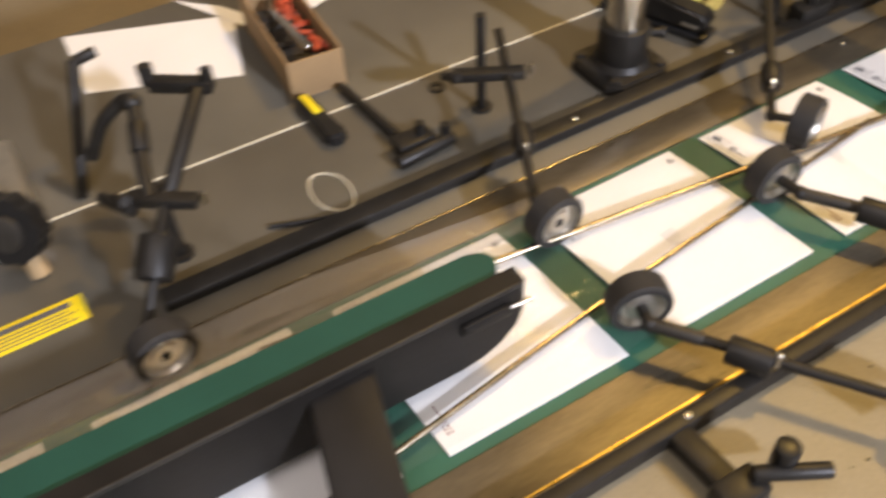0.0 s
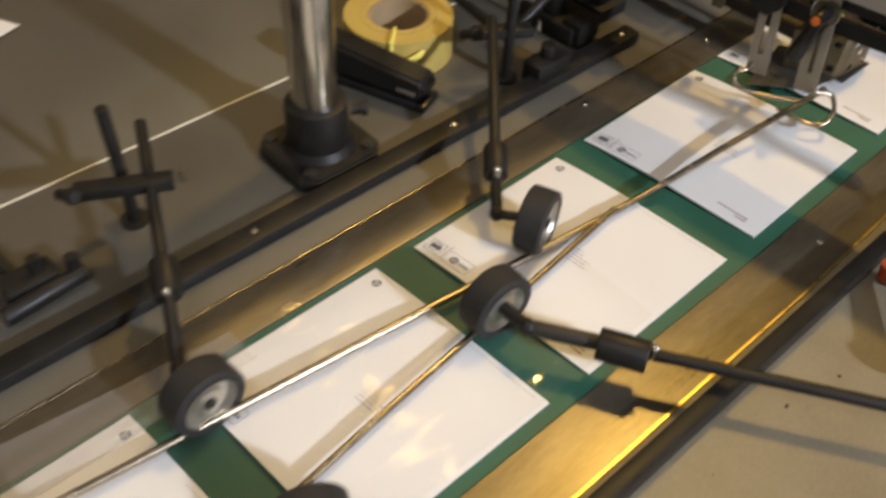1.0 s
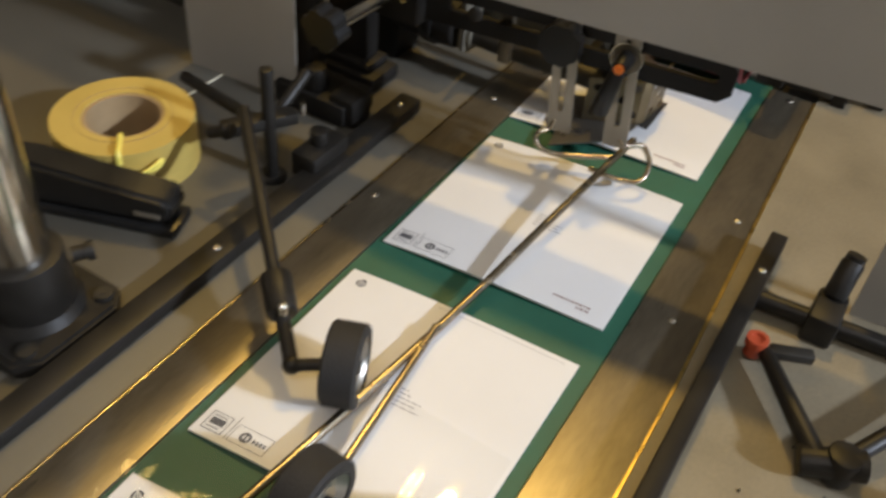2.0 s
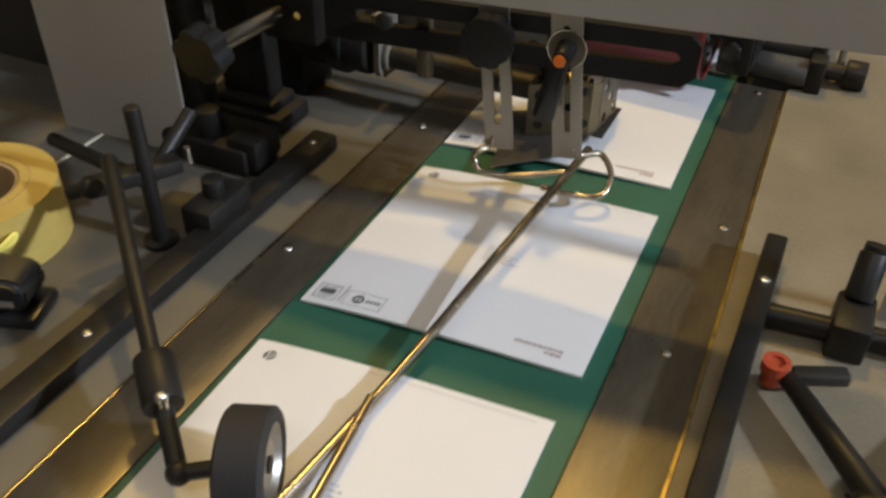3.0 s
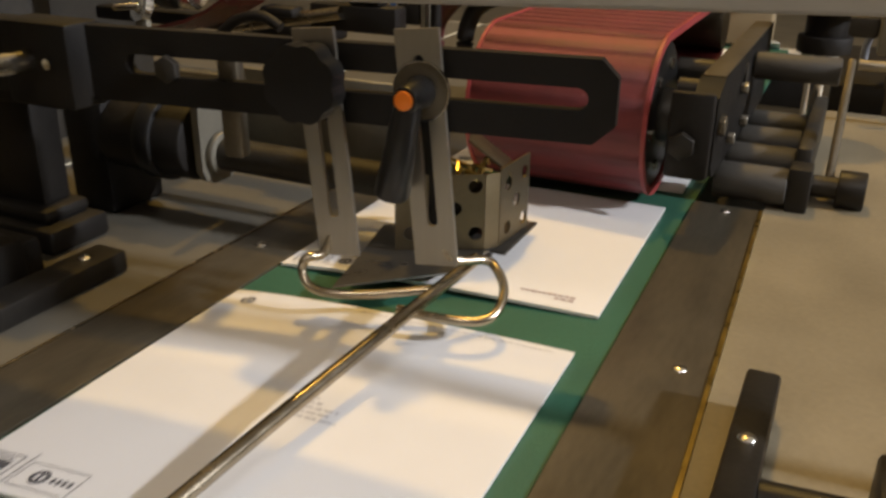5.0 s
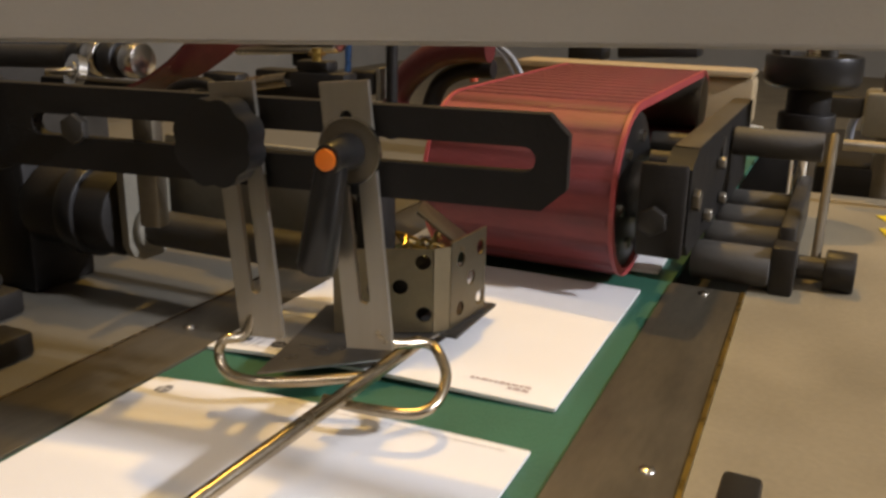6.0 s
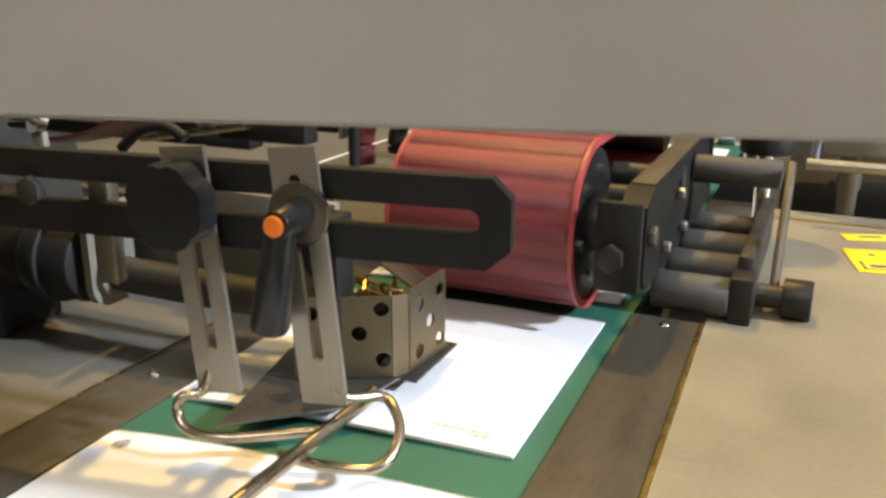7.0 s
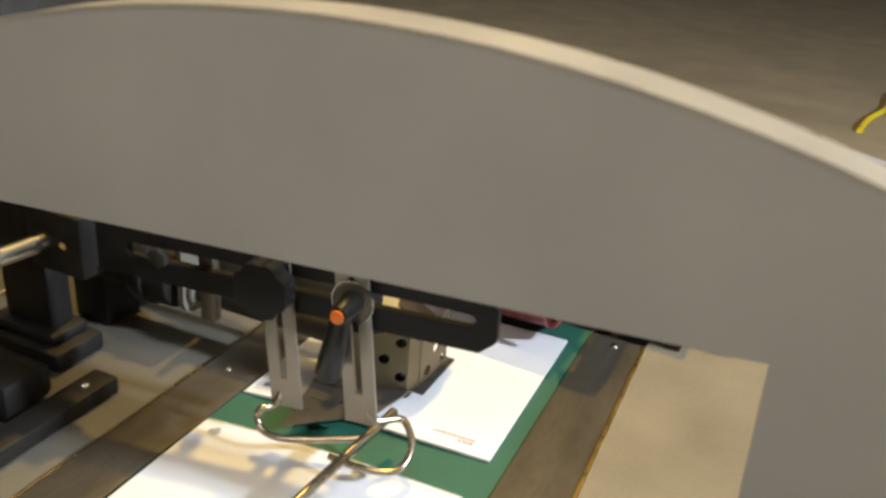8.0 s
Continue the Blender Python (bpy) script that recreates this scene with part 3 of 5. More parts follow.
part("end_cap", ring(rod(B(), (0.230, -0.190, 0.008), (0.230, -0.190, 0.024), 0.0075, seg=24), (0.230, -0.190, 0.018), 0.0092, 0.0055, 0.008), M_REDKNOB, lever, "orange red plastic cap")
part("hub", rod(rod(B(), (0.290, -0.278, 0.012), (0.335, -0.262, 0.020), 0.012, bevel=0.002), (0.318, -0.268, 0.002), (0.318, -0.268, 0.030), 0.013, bevel=0.002), M_BLACK, lever)
part("rear_rod", rod(B(), (0.318, -0.268, 0.020), (0.395, -0.130, 0.026), 0.007, bevel=0.001), M_BLACK, lever)

# ---------------------------------------------------------------- guide rods and film
guide = thing("guide_rod", "pair of bright steel guide rods over the mail", "guide rod")
part("long_rod", tube(B(), [(0.040, -0.004, 0.034), (0.022, -0.165, 0.0225), (0.006, -0.320, 0.0128), (-0.023, -0.590, 0.0145), (-0.053, -0.870, 0.015), (-0.075, -1.10, 0.016)], 0.0038, 12), M_ROD, guide)
part("short_rod", tube(B(), [(0.004, -0.325, 0.0145), (0.027, -0.530, 0.0145), (0.052, -0.744, 0.0145), (0.094, -1.025, 0.0145), (0.128, -1.25, 0.0145)], 0.0034, 12), M_ROD, guide)


def film_sheet():
    bm = B()
    nx, ny = 60, 110
    rows = []
    for j in range(ny + 1):
        y = -1.62 + 1.22 * j / ny
        row = []
        for i in range(nx + 1):
            u = i / nx
            x = -0.106 + 0.222 * u + 0.004 * noise.noise(V(3.1, y * 6, 0))
            lift = 0.0112 + 0.0022 * noise.noise(V(x * 30, y * 4, 1)) + 0.0012 * noise.noise(V(x * 90, y * 9, 4))
            edge = min(u, 1 - u) * 12
            z = min(lift, 0.0085 + 0.003 * min(1, edge))
            row.append(bm.verts.new((x, y, max(0.0104, z))))
        rows.append(row)
    for j in range(ny):
        for i in range(nx):
            bm.faces.new((rows[j][i], rows[j][i + 1], rows[j + 1][i + 1], rows[j + 1][i]))
    return bm


film_ob = tagged(part("plastic_film", film_sheet(), M_FILM), "clear wrinkled plastic film lying over the mail", "film")
film_ob.visible_shadow = False

def drape():
    """Film that hangs from the side rod of the pressing unit down to the left guide strip."""
    bm = B()
    nx, ny = 24, 70
    rows = []
    for j in range(ny + 1):
        y = -1.72 + 1.02 * j / ny
        k = min(1.0, max(0.0, (-0.72 - y) / 0.30))
        row = []
        for i in range(nx + 1):
            u = i / nx
            x = -0.150 + 0.03 * (1 - k) + (0.126 - 0.08 * (1 - k)) * u
            z = 0.003 + (0.062 * k + 0.010) * u ** 1.6 + 0.0035 * u * noise.noise(V(x * 40, y * 9, 2)) + 0.0012 * noise.noise(V(x * 110, y * 20, 7))
            row.append(bm.verts.new((x, y, max(0.0025, z))))
        rows.append(row)
    for j in range(ny):
        for i in range(nx):
            bm.faces.new((rows[j][i], rows[j][i + 1], rows[j + 1][i + 1], rows[j + 1][i]))
    return bm


drape_ob = tagged(part("plastic_film", drape(), M_DRAPE), "clear plastic film drawn up from the steel strip", "film")
drape_ob.visible_shadow = False

# ---------------------------------------------------------------- pressing belt unit at the near end
press = thing("pressing_unit", "black box with a green belt on top above the mail", "belt unit")
bm = B()
outline = [(-0.022, -1.75), (0.016, -1.75), (0.016, -0.905), (0.010, -0.889), (-0.004, -0.882), (-0.016, -0.888), (-0.022, -0.905)]
prism(bm, outline, 0.012, Matrix.Translation((0.0225, 0, 0.097)))
part("green_belt", bm, M_PRESSBELT, press, "green rubber belt with a rounded end")
nose = [(-1.75, 0.024), (-0.945, 0.024), (-0.920, 0.028), (-0.900, 0.038), (-0.884, 0.054), (-0.877, 0.072), (-0.876, 0.113), (-1.75, 0.113)]
part("side_box", prism(B(), nose, 0.0185, Matrix.Translation((0.0395, 0, 0)) @ Matrix(((0, 0, 1, 0), (1, 0, 0, 0), (0, 1, 0, 0), (0, 0, 0, 1)))), M_BLACK2, press)
part("under_box", box(B(), (0.005, -1.75, 0.046), (0.039, -0.91, 0.0965), 0.003), M_BLACK2, press)
part("edge_strip", box(B(), (0.0582, -1.75, 0.107), (0.0602, -0.880, 0.1135), 0.0008), M_DARKMETAL, press)
part("latch", box(B(), (0.0585, -0.945, 0.080), (0.065, -0.893, 0.094), 0.002), M_BLACK2, press)
part("latch_pin", rod(B(), (0.060, -0.915, 0.088), (0.063, -0.872, 0.088), 0.0025), M_CHROME, press)
part("support_arm", box(B(), (-0.02, -0.06, -0.015), (0.17, 0.0, 0.012), 0.004, pose(0.048, -1.03, 0.085, 0, 12, -14)), M_BLACK2, press)
part("side_rod", rod(B(), (-0.022, -1.70, 0.066), (-0.022, -0.98, 0.056), 0.0028), M_BLACK, press)
for y in (-1.29, -1.20, -1.09, -1.03):
    part("finger", rod(B(), (0.000, y, 0.090), (-0.030, y + 0.008, 0.055), 0.0035), M_BLACK, press)
    part("finger_tip", ball(B(), (-0.030, y + 0.008, 0.055), 0.0055), M_BLACK, press)

# ---------------------------------------------------------------- post, stapler, tape
post = thing("steel_post", "polished steel post in a black bolted foot", "post")
c = (-0.267, -0.494)
oct_ = [(-0.052, -0.036), (-0.036, -0.052), (0.036, -0.052), (0.052, -0.036), (0.052, 0.036), (0.036, 0.052), (-0.036, 0.052), (-0.052, 0.036)]
bm = prism(B(), oct_, 0.016, Matrix.Translation((*c, 0)))
bmesh.ops.bevel(bm, geom=[e for e in bm.edges if abs(e.verts[0].co.z - 0.016) < 1e-4 and abs(e.verts[1].co.z - 0.016) < 1e-4 and len({round(f.normal.z, 1) for f in e.link_faces}) > 1], offset=0.003, segments=2, affect="EDGES")
part("foot", bm, M_BLACK, post, "black cast foot plate")
part("sleeve", rod(rod(B(), (*c, 0.014), (*c, 0.024), 0.040, 0.034, 36), (*c, 0.022), (*c, 0.072), 0.0335, 0.0325, 36, 0.002), M_BLACK, post, "black sleeve")
part("tube", rod(B(), (*c, 0.05), (*c, 1.30), 0.0245, seg=48), M_CHROME, post, "polished steel tube")
for dx in (-0.037, 0.037):
    for dy in (-0.037, 0.037):
        b = part("bolt", rod(rod(B(), (c[0] + dx, c[1] + dy, 0.0165), (c[0] + dx, c[1] + dy, 0.0205), 0.0072, seg=20), (c[0] + dx, c[1] + dy, 0.0206), (c[0] + dx, c[1] + dy, 0.0212), 0.003, seg=6), M_DARKMETAL, post)
part("pinch_screw", rod(rod(B(), (c[0] + 0.02, c[1] + 0.03, 0.058), (c[0] + 0.026, c[1] + 0.039, 0.058), 0.006), (c[0] + 0.026, c[1] + 0.039, 0.058), (c[0] + 0.029, c[1] + 0.044, 0.058), 0.008), M_BLACK, post)

stapler = thing("stapler", "glossy black desk stapler beside the post", "stapler")
ms = pose(-0.330, -0.374, 0, 0, 0, 20)
side = [(-0.082, 0.012), (0.070, 0.012), (0.078, 0.018), (0.080, 0.034), (0.072, 0.041), (0.02, 0.046), (-0.05, 0.054), (-0.078, 0.052), (-0.086, 0.036)]
bm = prism(B(), side, 0.034, ms @ Matrix.Translation((0, 0.017, 0)) @ Matrix.Rotation(radians(90), 4, "X"))
bmesh.ops.bevel(bm, geom=[e for e in bm.edges if e.calc_face_angle(0) > 0.7], offset=0.004, segments=3, affect="EDGES")
part("upper_arm", bm, M_PLASTIC, stapler)
part("base", box(B(), (-0.088, -0.02, 0), (0.082, 0.02, 0.0105), 0.004, ms), M_PLASTIC, stapler)
part("badge", box(B(), (0.045, -0.0182, 0.020), (0.070, -0.0172, 0.025), 0.0003, ms), M_ALU, stapler, "small pale badge")

tape = thing("tape_roll", "roll of yellow strapping tape tied with a yellow strap", "tape roll")
tc = (-0.368, -0.300)
part("tape_body", ring(B(), (*tc, 0.0), 0.0665, 0.0382, 0.050, 72), M_TAPE, tape, "yellow wound tape")
part("core", ring(B(), (*tc, 0.0), 0.0380, 0.0345, 0.0485, 64), M_CARDCORE, tape, "brown cardboard core")
part("wound_groove", ring(B(), (*tc, 0.0498), 0.046, 0.0455, 0.0006, 64), M_CARDCORE, tape)
a = radians(-47)
u = V(math.cos(a), math.sin(a), 0)
o = V(*tc, 0)
part("tie", tube(B(), [o + u * 0.034 + V(0, 0, 0.046), o + u * 0.037 + V(0, 0, 0.0515), o + u * 0.052 + V(0, 0, 0.0518), o + u * 0.066 + V(0, 0, 0.0512), o + u * 0.0685 + V(0, 0, 0.03), o + u * 0.068 + V(0, 0, 0.004)], 0.0028), M_STRAP, tape, "yellow plastic tie")
s = V(-u.y, u.x, 0)
part("tie_ends", tube(B(), [o + u * 0.066 - s * 0.038 + V(0, 0, 0.022), o + u * 0.071 - s * 0.01 + V(0, 0, 0.026), o + u * 0.071 + s * 0.02 + V(0, 0, 0.033), o + u * 0.062 + s * 0.036 + V(0, 0, 0.040), o + u * 0.066 + s * 0.032 + V(0, 0, 0.034), o + u * 0.0705 + s * 0.012 + V(0, 0, 0.030)], 0.002), M_STRAP, tape, "loose ends of the yellow tie")

# ---------------------------------------------------------------- loose rods behind the far arm
knuckle = thing("rod_clamp", "black clamp holding two crossed steel rods on the table", "clamp")
part("long_rod", rod(B(), (-0.405, -0.185, 0.022), (-0.262, -0.222, 0.040), 0.0065, bevel=0.001), M_BLACK, knuckle)
part("short_rod", rod(B(), (-0.250, -0.235, 0.046), (-0.247, -0.172, 0.083), 0.006, bevel=0.001), M_BLACK, knuckle)
part("clamp_block", box(B(), (-0.226, -0.228, 0.0), (-0.196, -0.172, 0.030), 0.004), M_BLACK, knuckle)
part("clamp_screw", rod(B(), (-0.212, -0.200, 0.03), (-0.212, -0.200, 0.045), 0.009, bevel=0.001), M_BLACK, knuckle)

# ---------------------------------------------------------------- loose things on the left table
carton = thing("cardboard_box", "open brown cardboard box of tools on the table", "box")
mb = pose(-0.555, -0.850, 0, 0, 0, -4)
bm = B()
for lo, hi in (((-0.105, -0.039, 0), (0.105, 0.039, 0.003)), ((-0.105, -0.039, 0.003), (-0.102, 0.039, 0.06)), ((0.102, -0.039, 0.003), (0.105, 0.039, 0.058)),
               ((-0.102, -0.039, 0.003), (0.102, -0.036, 0.059)), ((-0.102, 0.036, 0.003), (0.102, 0.039, 0.06))):
    box(bm, lo, hi, 0.0006, mb)
part("carton", bm, M_CARD, carton)
wrench = thing("wrench", "steel spanner lying in the cardboard box", "tool")
part("shaft", box(B(), (-0.09, -0.006, -0.003), (0.085, 0.006, 0.003), 0.002, pose(-0.555, -0.853, 0.050, 0, -6, -2)), M_CHROME, wrench)
part("jaw", rod(B(), (-0.643, -0.848, 0.055), (-0.643, -0.848, 0.064), 0.013), M_CHROME, wrench)
rng = random.Random(11)
for i in range(13):
    x, y = rng.uniform(-0.63, -0.50), rng.uniform(-0.838, -0.826)
    plug = thing("wall_plug", "small orange plastic plug heaped in the box", "plug", "orange plugs in the box")
    d = V(rng.uniform(-1, 1), rng.uniform(-1, 1), rng.uniform(-0.3, 0.3)).normalized() * 0.011
    p = V(x, y, rng.uniform(0.034, 0.048))
    part("body", rod(B(), p - d, p + d, 0.0045, 0.0035, 10, 0.0006), M_REDKNOB, plug)
    part("rim", rod(B(), p + d, p + d * 1.15, 0.0058, seg=12), M_REDKNOB, plug)
filler = thing("dark_parts", "dark small metal parts filling the box", "parts")
for i in range(26):
    bm = B()
    p = V(rng.uniform(-0.648, -0.465), rng.uniform(-0.875, -0.832), rng.uniform(0.01, 0.034))
    d = V(rng.uniform(-1, 1), rng.uniform(-1, 1), rng.uniform(-0.4, 0.4)).normalized() * rng.uniform(0.008, 0.02)
    rod(bm, p - d, p + d, rng.uniform(0.004, 0.008), seg=8)
    part("metal_part", bm, M_DARKMETAL, filler)
part("tray", box(B(), (-0.65, -0.883, 0.004), (-0.46, -0.82, 0.026), 0.002), M_DARKMETAL, filler)

knife = thing("utility_knife", "black utility knife with a yellow slider", "knife")
mk = pose(-0.388, -0.887, 0, 0, 0, 3)
bm = prism(B(), [(-0.056, -0.008), (-0.04, -0.012), (0.02, -0.013), (0.046, -0.016), (0.056, -0.008), (0.056, 0.008), (0.046, 0.015), (0.02, 0.012), (-0.04, 0.012), (-0.056, 0.006)], 0.018, mk)
bmesh.ops.bevel(bm, geom=[e for e in bm.edges if e.calc_face_angle(0) > 0.7], offset=0.004, segments=3, affect="EDGES")
part("grip", bm, M_PLASTIC, knife)
part("slider", box(B(), (-0.045, -0.0055, 0.0165), (0.0, 0.0055, 0.021), 0.002, mk), M_YELLOW, knife, "yellow plastic slider")

tool = thing("clamp_rod", "black steel rod with a clamp head lying on the table", "clamp")
part("rod", rod(B(), (-0.437, -0.832, 0.008), (-0.286, -0.818, 0.010), 0.0065, bevel=0.001), M_BLACK, tool)
part("head", box(B(), (-0.292, -0.835, 0), (-0.262, -0.785, 0.022), 0.004), M_BLACK, tool)
part("cross_piece", rod(B(), (-0.250, -0.845, 0.012), (-0.258, -0.765, 0.012), 0.009, bevel=0.001), M_BLACK, tool)
part("screw", rod(rod(B(), (-0.276, -0.800, 0.02), (-0.276, -0.800, 0.038), 0.006), (-0.262, -0.772, 0.015), (-0.262, -0.772, 0.032), 0.007), M_BLACK, tool)

wash = tagged(part("washer", ring(B(), (-0.370, -0.722, 0.0003), 0.0115, 0.005, 0.003, 32), M_DARKMETAL), "small dark steel washer on the table", "washer")
loop = tagged(part("elastic_ring", tube(B(), [(-0.262 + 0.038 * math.cos(k * math.pi / 6) * (1 + 0.08 * math.sin(k)), -0.932 + 0.023 * math.sin(k * math.pi / 6), 0.0014) for k in range(12)], 0.0011, 8, True), M_SEAM),
              "thin pale loop of string on the table", "string")
strap = tagged(part("cable_tie", tube(B(), [(-0.246, -1.019, 0.003), (-0.228, -0.975, 0.004), (-0.217, -0.93, 0.0035), (-0.2155, -0.88, 0.003)], 0.0026), M_PLASTIC), "dark cable tie lying beside the rail", "cable tie")


def sheet(corners, z, label):
    bm = B()
    a, b, c2, d = [Vector((*q, 0)) for q in corners]
    n = 8
    rows = [[bm.verts.new(a.lerp(b, i / n).lerp(d.lerp(c2, i / n), j / n) + V(0, 0, z + 0.0006 * noise.noise(V(i * 0.6, j * 0.6, z * 900)) + 0.0006)) for i in range(n + 1)] for j in range(n + 1)]
    for j in range(n):
        for i in range(n):
            bm.faces.new((rows[j][i], rows[j][i + 1], rows[j + 1][i + 1], rows[j + 1][i]))
    bmesh.ops.recalc_face_normals(bm, faces=bm.faces)
    bmesh.ops.solidify(bm, geom=bm.faces, thickness=0.0003)
    return tagged(part("paper_sheet", bm, M_SHEET), label, "paper", "paper sheets on the table")


sheet([(-0.795, -1.122), (-0.632, -1.130), (-0.547, -0.930), (-0.705, -0.885)], 0.0004, "white sheet of paper lying on the table")
sheet([(-0.797, -0.948), (-0.735, -0.890), (-0.560, -0.800), (-0.62, -0.86)], 0.0016, "white sheet of paper partly under the box")
sheet([(-0.64, -0.80), (-0.70, -0.64), (-0.78, -0.68), (-0.73, -0.86)], 0.0022, "white sheet of paper behind the box")


def label_plate(name, m, w, h, bars, label):
    t = thing(name, label, "label")
    part("plate", box(B(), (-w / 2, -h / 2, 0.0002), (w / 2, h / 2, 0.0009), 0.0002, m), M_YELLOW, t)
    bm = B()
    for x0, y0, x1, y1 in bars:
        box(bm, (x0 * w, y0 * h, 0.001), (x1 * w, y1 * h, 0.0012), 0, m)
    part("print", bm, M_INK, t, "black printed bars")
    return t


label_plate("warning_label", pose(-0.246, -1.300, 0, 0, 0, 91), 0.135, 0.040, [(-0.42, 0.16, 0.40, 0.36)] + [(-0.44 + 0.02 * (k % 2), 0.02 - 0.13 * k, 0.36 + 0.06 * (k % 2), 0.06 - 0.13 * k) for k in range(4)],
            "yellow warning label with black bars on the table")

# round knob unit at the table's near left
dial = thing("adjusting_unit", "large black round grip on a bracket at the table", "adjuster")
mk = Matrix.Translation((-0.352, -1.262, 0.052)) @ Matrix.Rotation(radians(70), 4, V(0.6, 0.8, 0))
part("grip", prism(B(), lobes(0.040, 10, 0.003), 0.024, mk), M_PLASTIC, dial)
part("cap", rod(B(), mk @ V(0, 0, 0.024), mk @ V(0, 0, 0.030), 0.022, seg=32, bevel=0.002), M_DARKMETAL, dial)
part("stem", rod(B(), (-0.320, -1.262, 0), (-0.340, -1.266, 0.055), 0.011), M_CARDCORE, dial, "brown stem")
part("bracket", box(B(), (-0.52, -1.33, 0), (-0.36, -1.24, 0.05), 0.006), M_ALU, dial)
stand = thing("upright_rod", "thin black upright rod on the table", "rod")
part("rod", rod(B(), (-0.420, -1.190, 0), (-0.502, -1.135, 0.130), 0.0075, bevel=0.001), M_BLACK, stand)
part("tip", rod(B(), (-0.502, -1.135, 0.128), (-0.500, -1.108, 0.134), 0.007, bevel=0.001), M_BLACK, stand)

# ---------------------------------------------------------------- guard over the belt
guard = thing("machine_guard", "large grey sheet metal guard arching over the belt", "guard")
YAW = math.atan(0.07)
mg = pose(0, -0.100, 0, 90, 0, math.degrees(YAW))
XL, XR = -0.447, 0.452


def arch(x):
    return 0.3365 - (0.92 - math.sqrt(0.92 ** 2 - (x - 0.045) ** 2))


def under(x):
    return 0.1815 + 0.031 * (x + 0.30)


def guard_outline(grow=0.0):
    n = 28
    top = [(XR + grow + (XL - XR - 2 * grow) * i / n, arch(XR + (XL - XR) * i / n) + grow) for i in range(n + 1)]
    return [(XR + grow, 0.0)] + top + [(XL - grow, 0.0), (-0.3025, 0.0), (-0.3025, under(-0.3025)), (0.2855, under(0.2855)), (0.2905, 0.0)]


part("front_plate", prism(B(), guard_outline(), 0.003, mg), M_GUARD, guard)
bm = B()
rim = [(XR, 0.0)] + [(XR + (XL - XR) * i / 28, arch(XR + (XL - XR) * i / 28)) for i in range(29)] + [(XL, 0.0)]
for (x0, z0), (x1, z1) in zip(rim, rim[1:]):
    vs = []
    deep = -0.040 if min(z0, z1) > 0.01 else -0.010
    for d, lift in ((0.0, 0.0), (deep, 0.0), (deep, -0.003), (0.0, -0.003)):
        vs.append([mg @ V(x0, z0 + 0.0025 + lift, d + 0.003), mg @ V(x1, z1 + 0.0025 + lift, d + 0.003)])
    q = [[bm.verts.new(p) for p in pair] for pair in vs]
    for k in range(4):
        bm.faces.new((q[k][0], q[k][1], q[(k + 1) % 4][1], q[(k + 1) % 4][0]))
bmesh.ops.remove_doubles(bm, verts=bm.verts, dist=1e-5)
bmesh.ops.recalc_face_normals(bm, faces=bm.faces)
part("rim", bm, M_RIM, guard, "pale worn rim of the guard")
part("inner_lip", box(B(), (-0.302, under(0) - 0.002, -0.012), (0.285, under(0) + 0.002, 0), 0.0005, mg @ Matrix.Rotation(0.031, 4, "Z")), M_GUARD, guard)

# ---------------------------------------------------------------- stand and slotted bar
MB = pose(0, -0.037, 0.0, 0, 0, 8.0)


def on_bar(x, y, z):
    return MB @ V(x, y, z)


stand = thing("bar_stand", "black steel stand holding the slotted bar beside the belt", "stand")
part("foot", box(B(), (-0.345, -0.060, 0), (-0.246, -0.008, 0.018), 0.004), M_BLACK2, stand)
part("foot_block", box(B(), (-0.335, -0.052, 0.018), (-0.258, -0.012, 0.028), 0.004), M_BLACK2, stand)
part("column", box(B(), (-0.322, -0.042, 0.028), (-0.268, -0.018, 0.150), 0.003), M_BLACK2, stand)
part("tall_column", box(B(), (-0.318, -0.112, 0.0), (-0.290, -0.086, 0.36), 0.003), M_BLACK2, stand)
part("tall_foot", box(B(), (-0.325, -0.135, 0.0), (-0.232, -0.078, 0.026), 0.004), M_BLACK2, stand)
part("foot_screw", rod(B(), (-0.280, -0.118, 0.026), (-0.280, -0.118, 0.052), 0.012, bevel=0.003), M_BLACK2, stand)
part("side_clamp", box(B(), (-0.255, -0.130, 0.0), (-0.222, -0.098, 0.034), 0.004), M_BLACK2, stand)
part("head_block", box(B(), (-0.238, -0.078, 0.112), (-0.184, -0.050, 0.162), 0.003), M_BLACK2, stand)
part("head_screw", rod(B(), (-0.199, -0.079, 0.139), (-0.199, -0.081, 0.139), 0.0032), M_CHROME, stand)
part("spindle", rod(B(), (-0.217, -0.160, 0.1415), (-0.215, -0.070, 0.139), 0.0068, seg=24), M_CHROME, stand, "bright steel spindle")
part("hand_knob", prism(B(), lobes(0.0218, 6, 0.0035), 0.019, Matrix.Translation((-0.226, -0.160, 0.138)) @ Matrix.Rotation(radians(96), 4, "X") @ Matrix.Rotation(0.3, 4, "Z")), M_PLASTIC, stand, "black six-lobed knob")
part("arm_block", box(B(), (-0.300, -0.060, 0.105), (-0.215, -0.040, 0.158), 0.003), M_BLACK2, stand)

bar = thing("slotted_bar", "black slotted bar across the belt with chamfered end", "bar")
mp = MB @ Matrix.Rotation(radians(90), 4, "X")
out = [(-0.26, 0.117), (0.110, 0.117), (0.121, 0.127), (0.121, 0.151), (0.112, 0.160), (-0.26, 0.160)]
part("plate", prism(B(), out, 0.008, mp @ Matrix.Translation((0, 0, -0.008)), [slot(-0.155, 0.1395, 0.101, 0.1395, 0.0058)]), M_BLACK2, bar)
part("hex_bolt", hexhead(B(), on_bar(-0.131, -0.001, 0.139), MB.to_3x3() @ V(0, -1, 0), 0.0078, 0.005), M_DARKMETAL, bar)
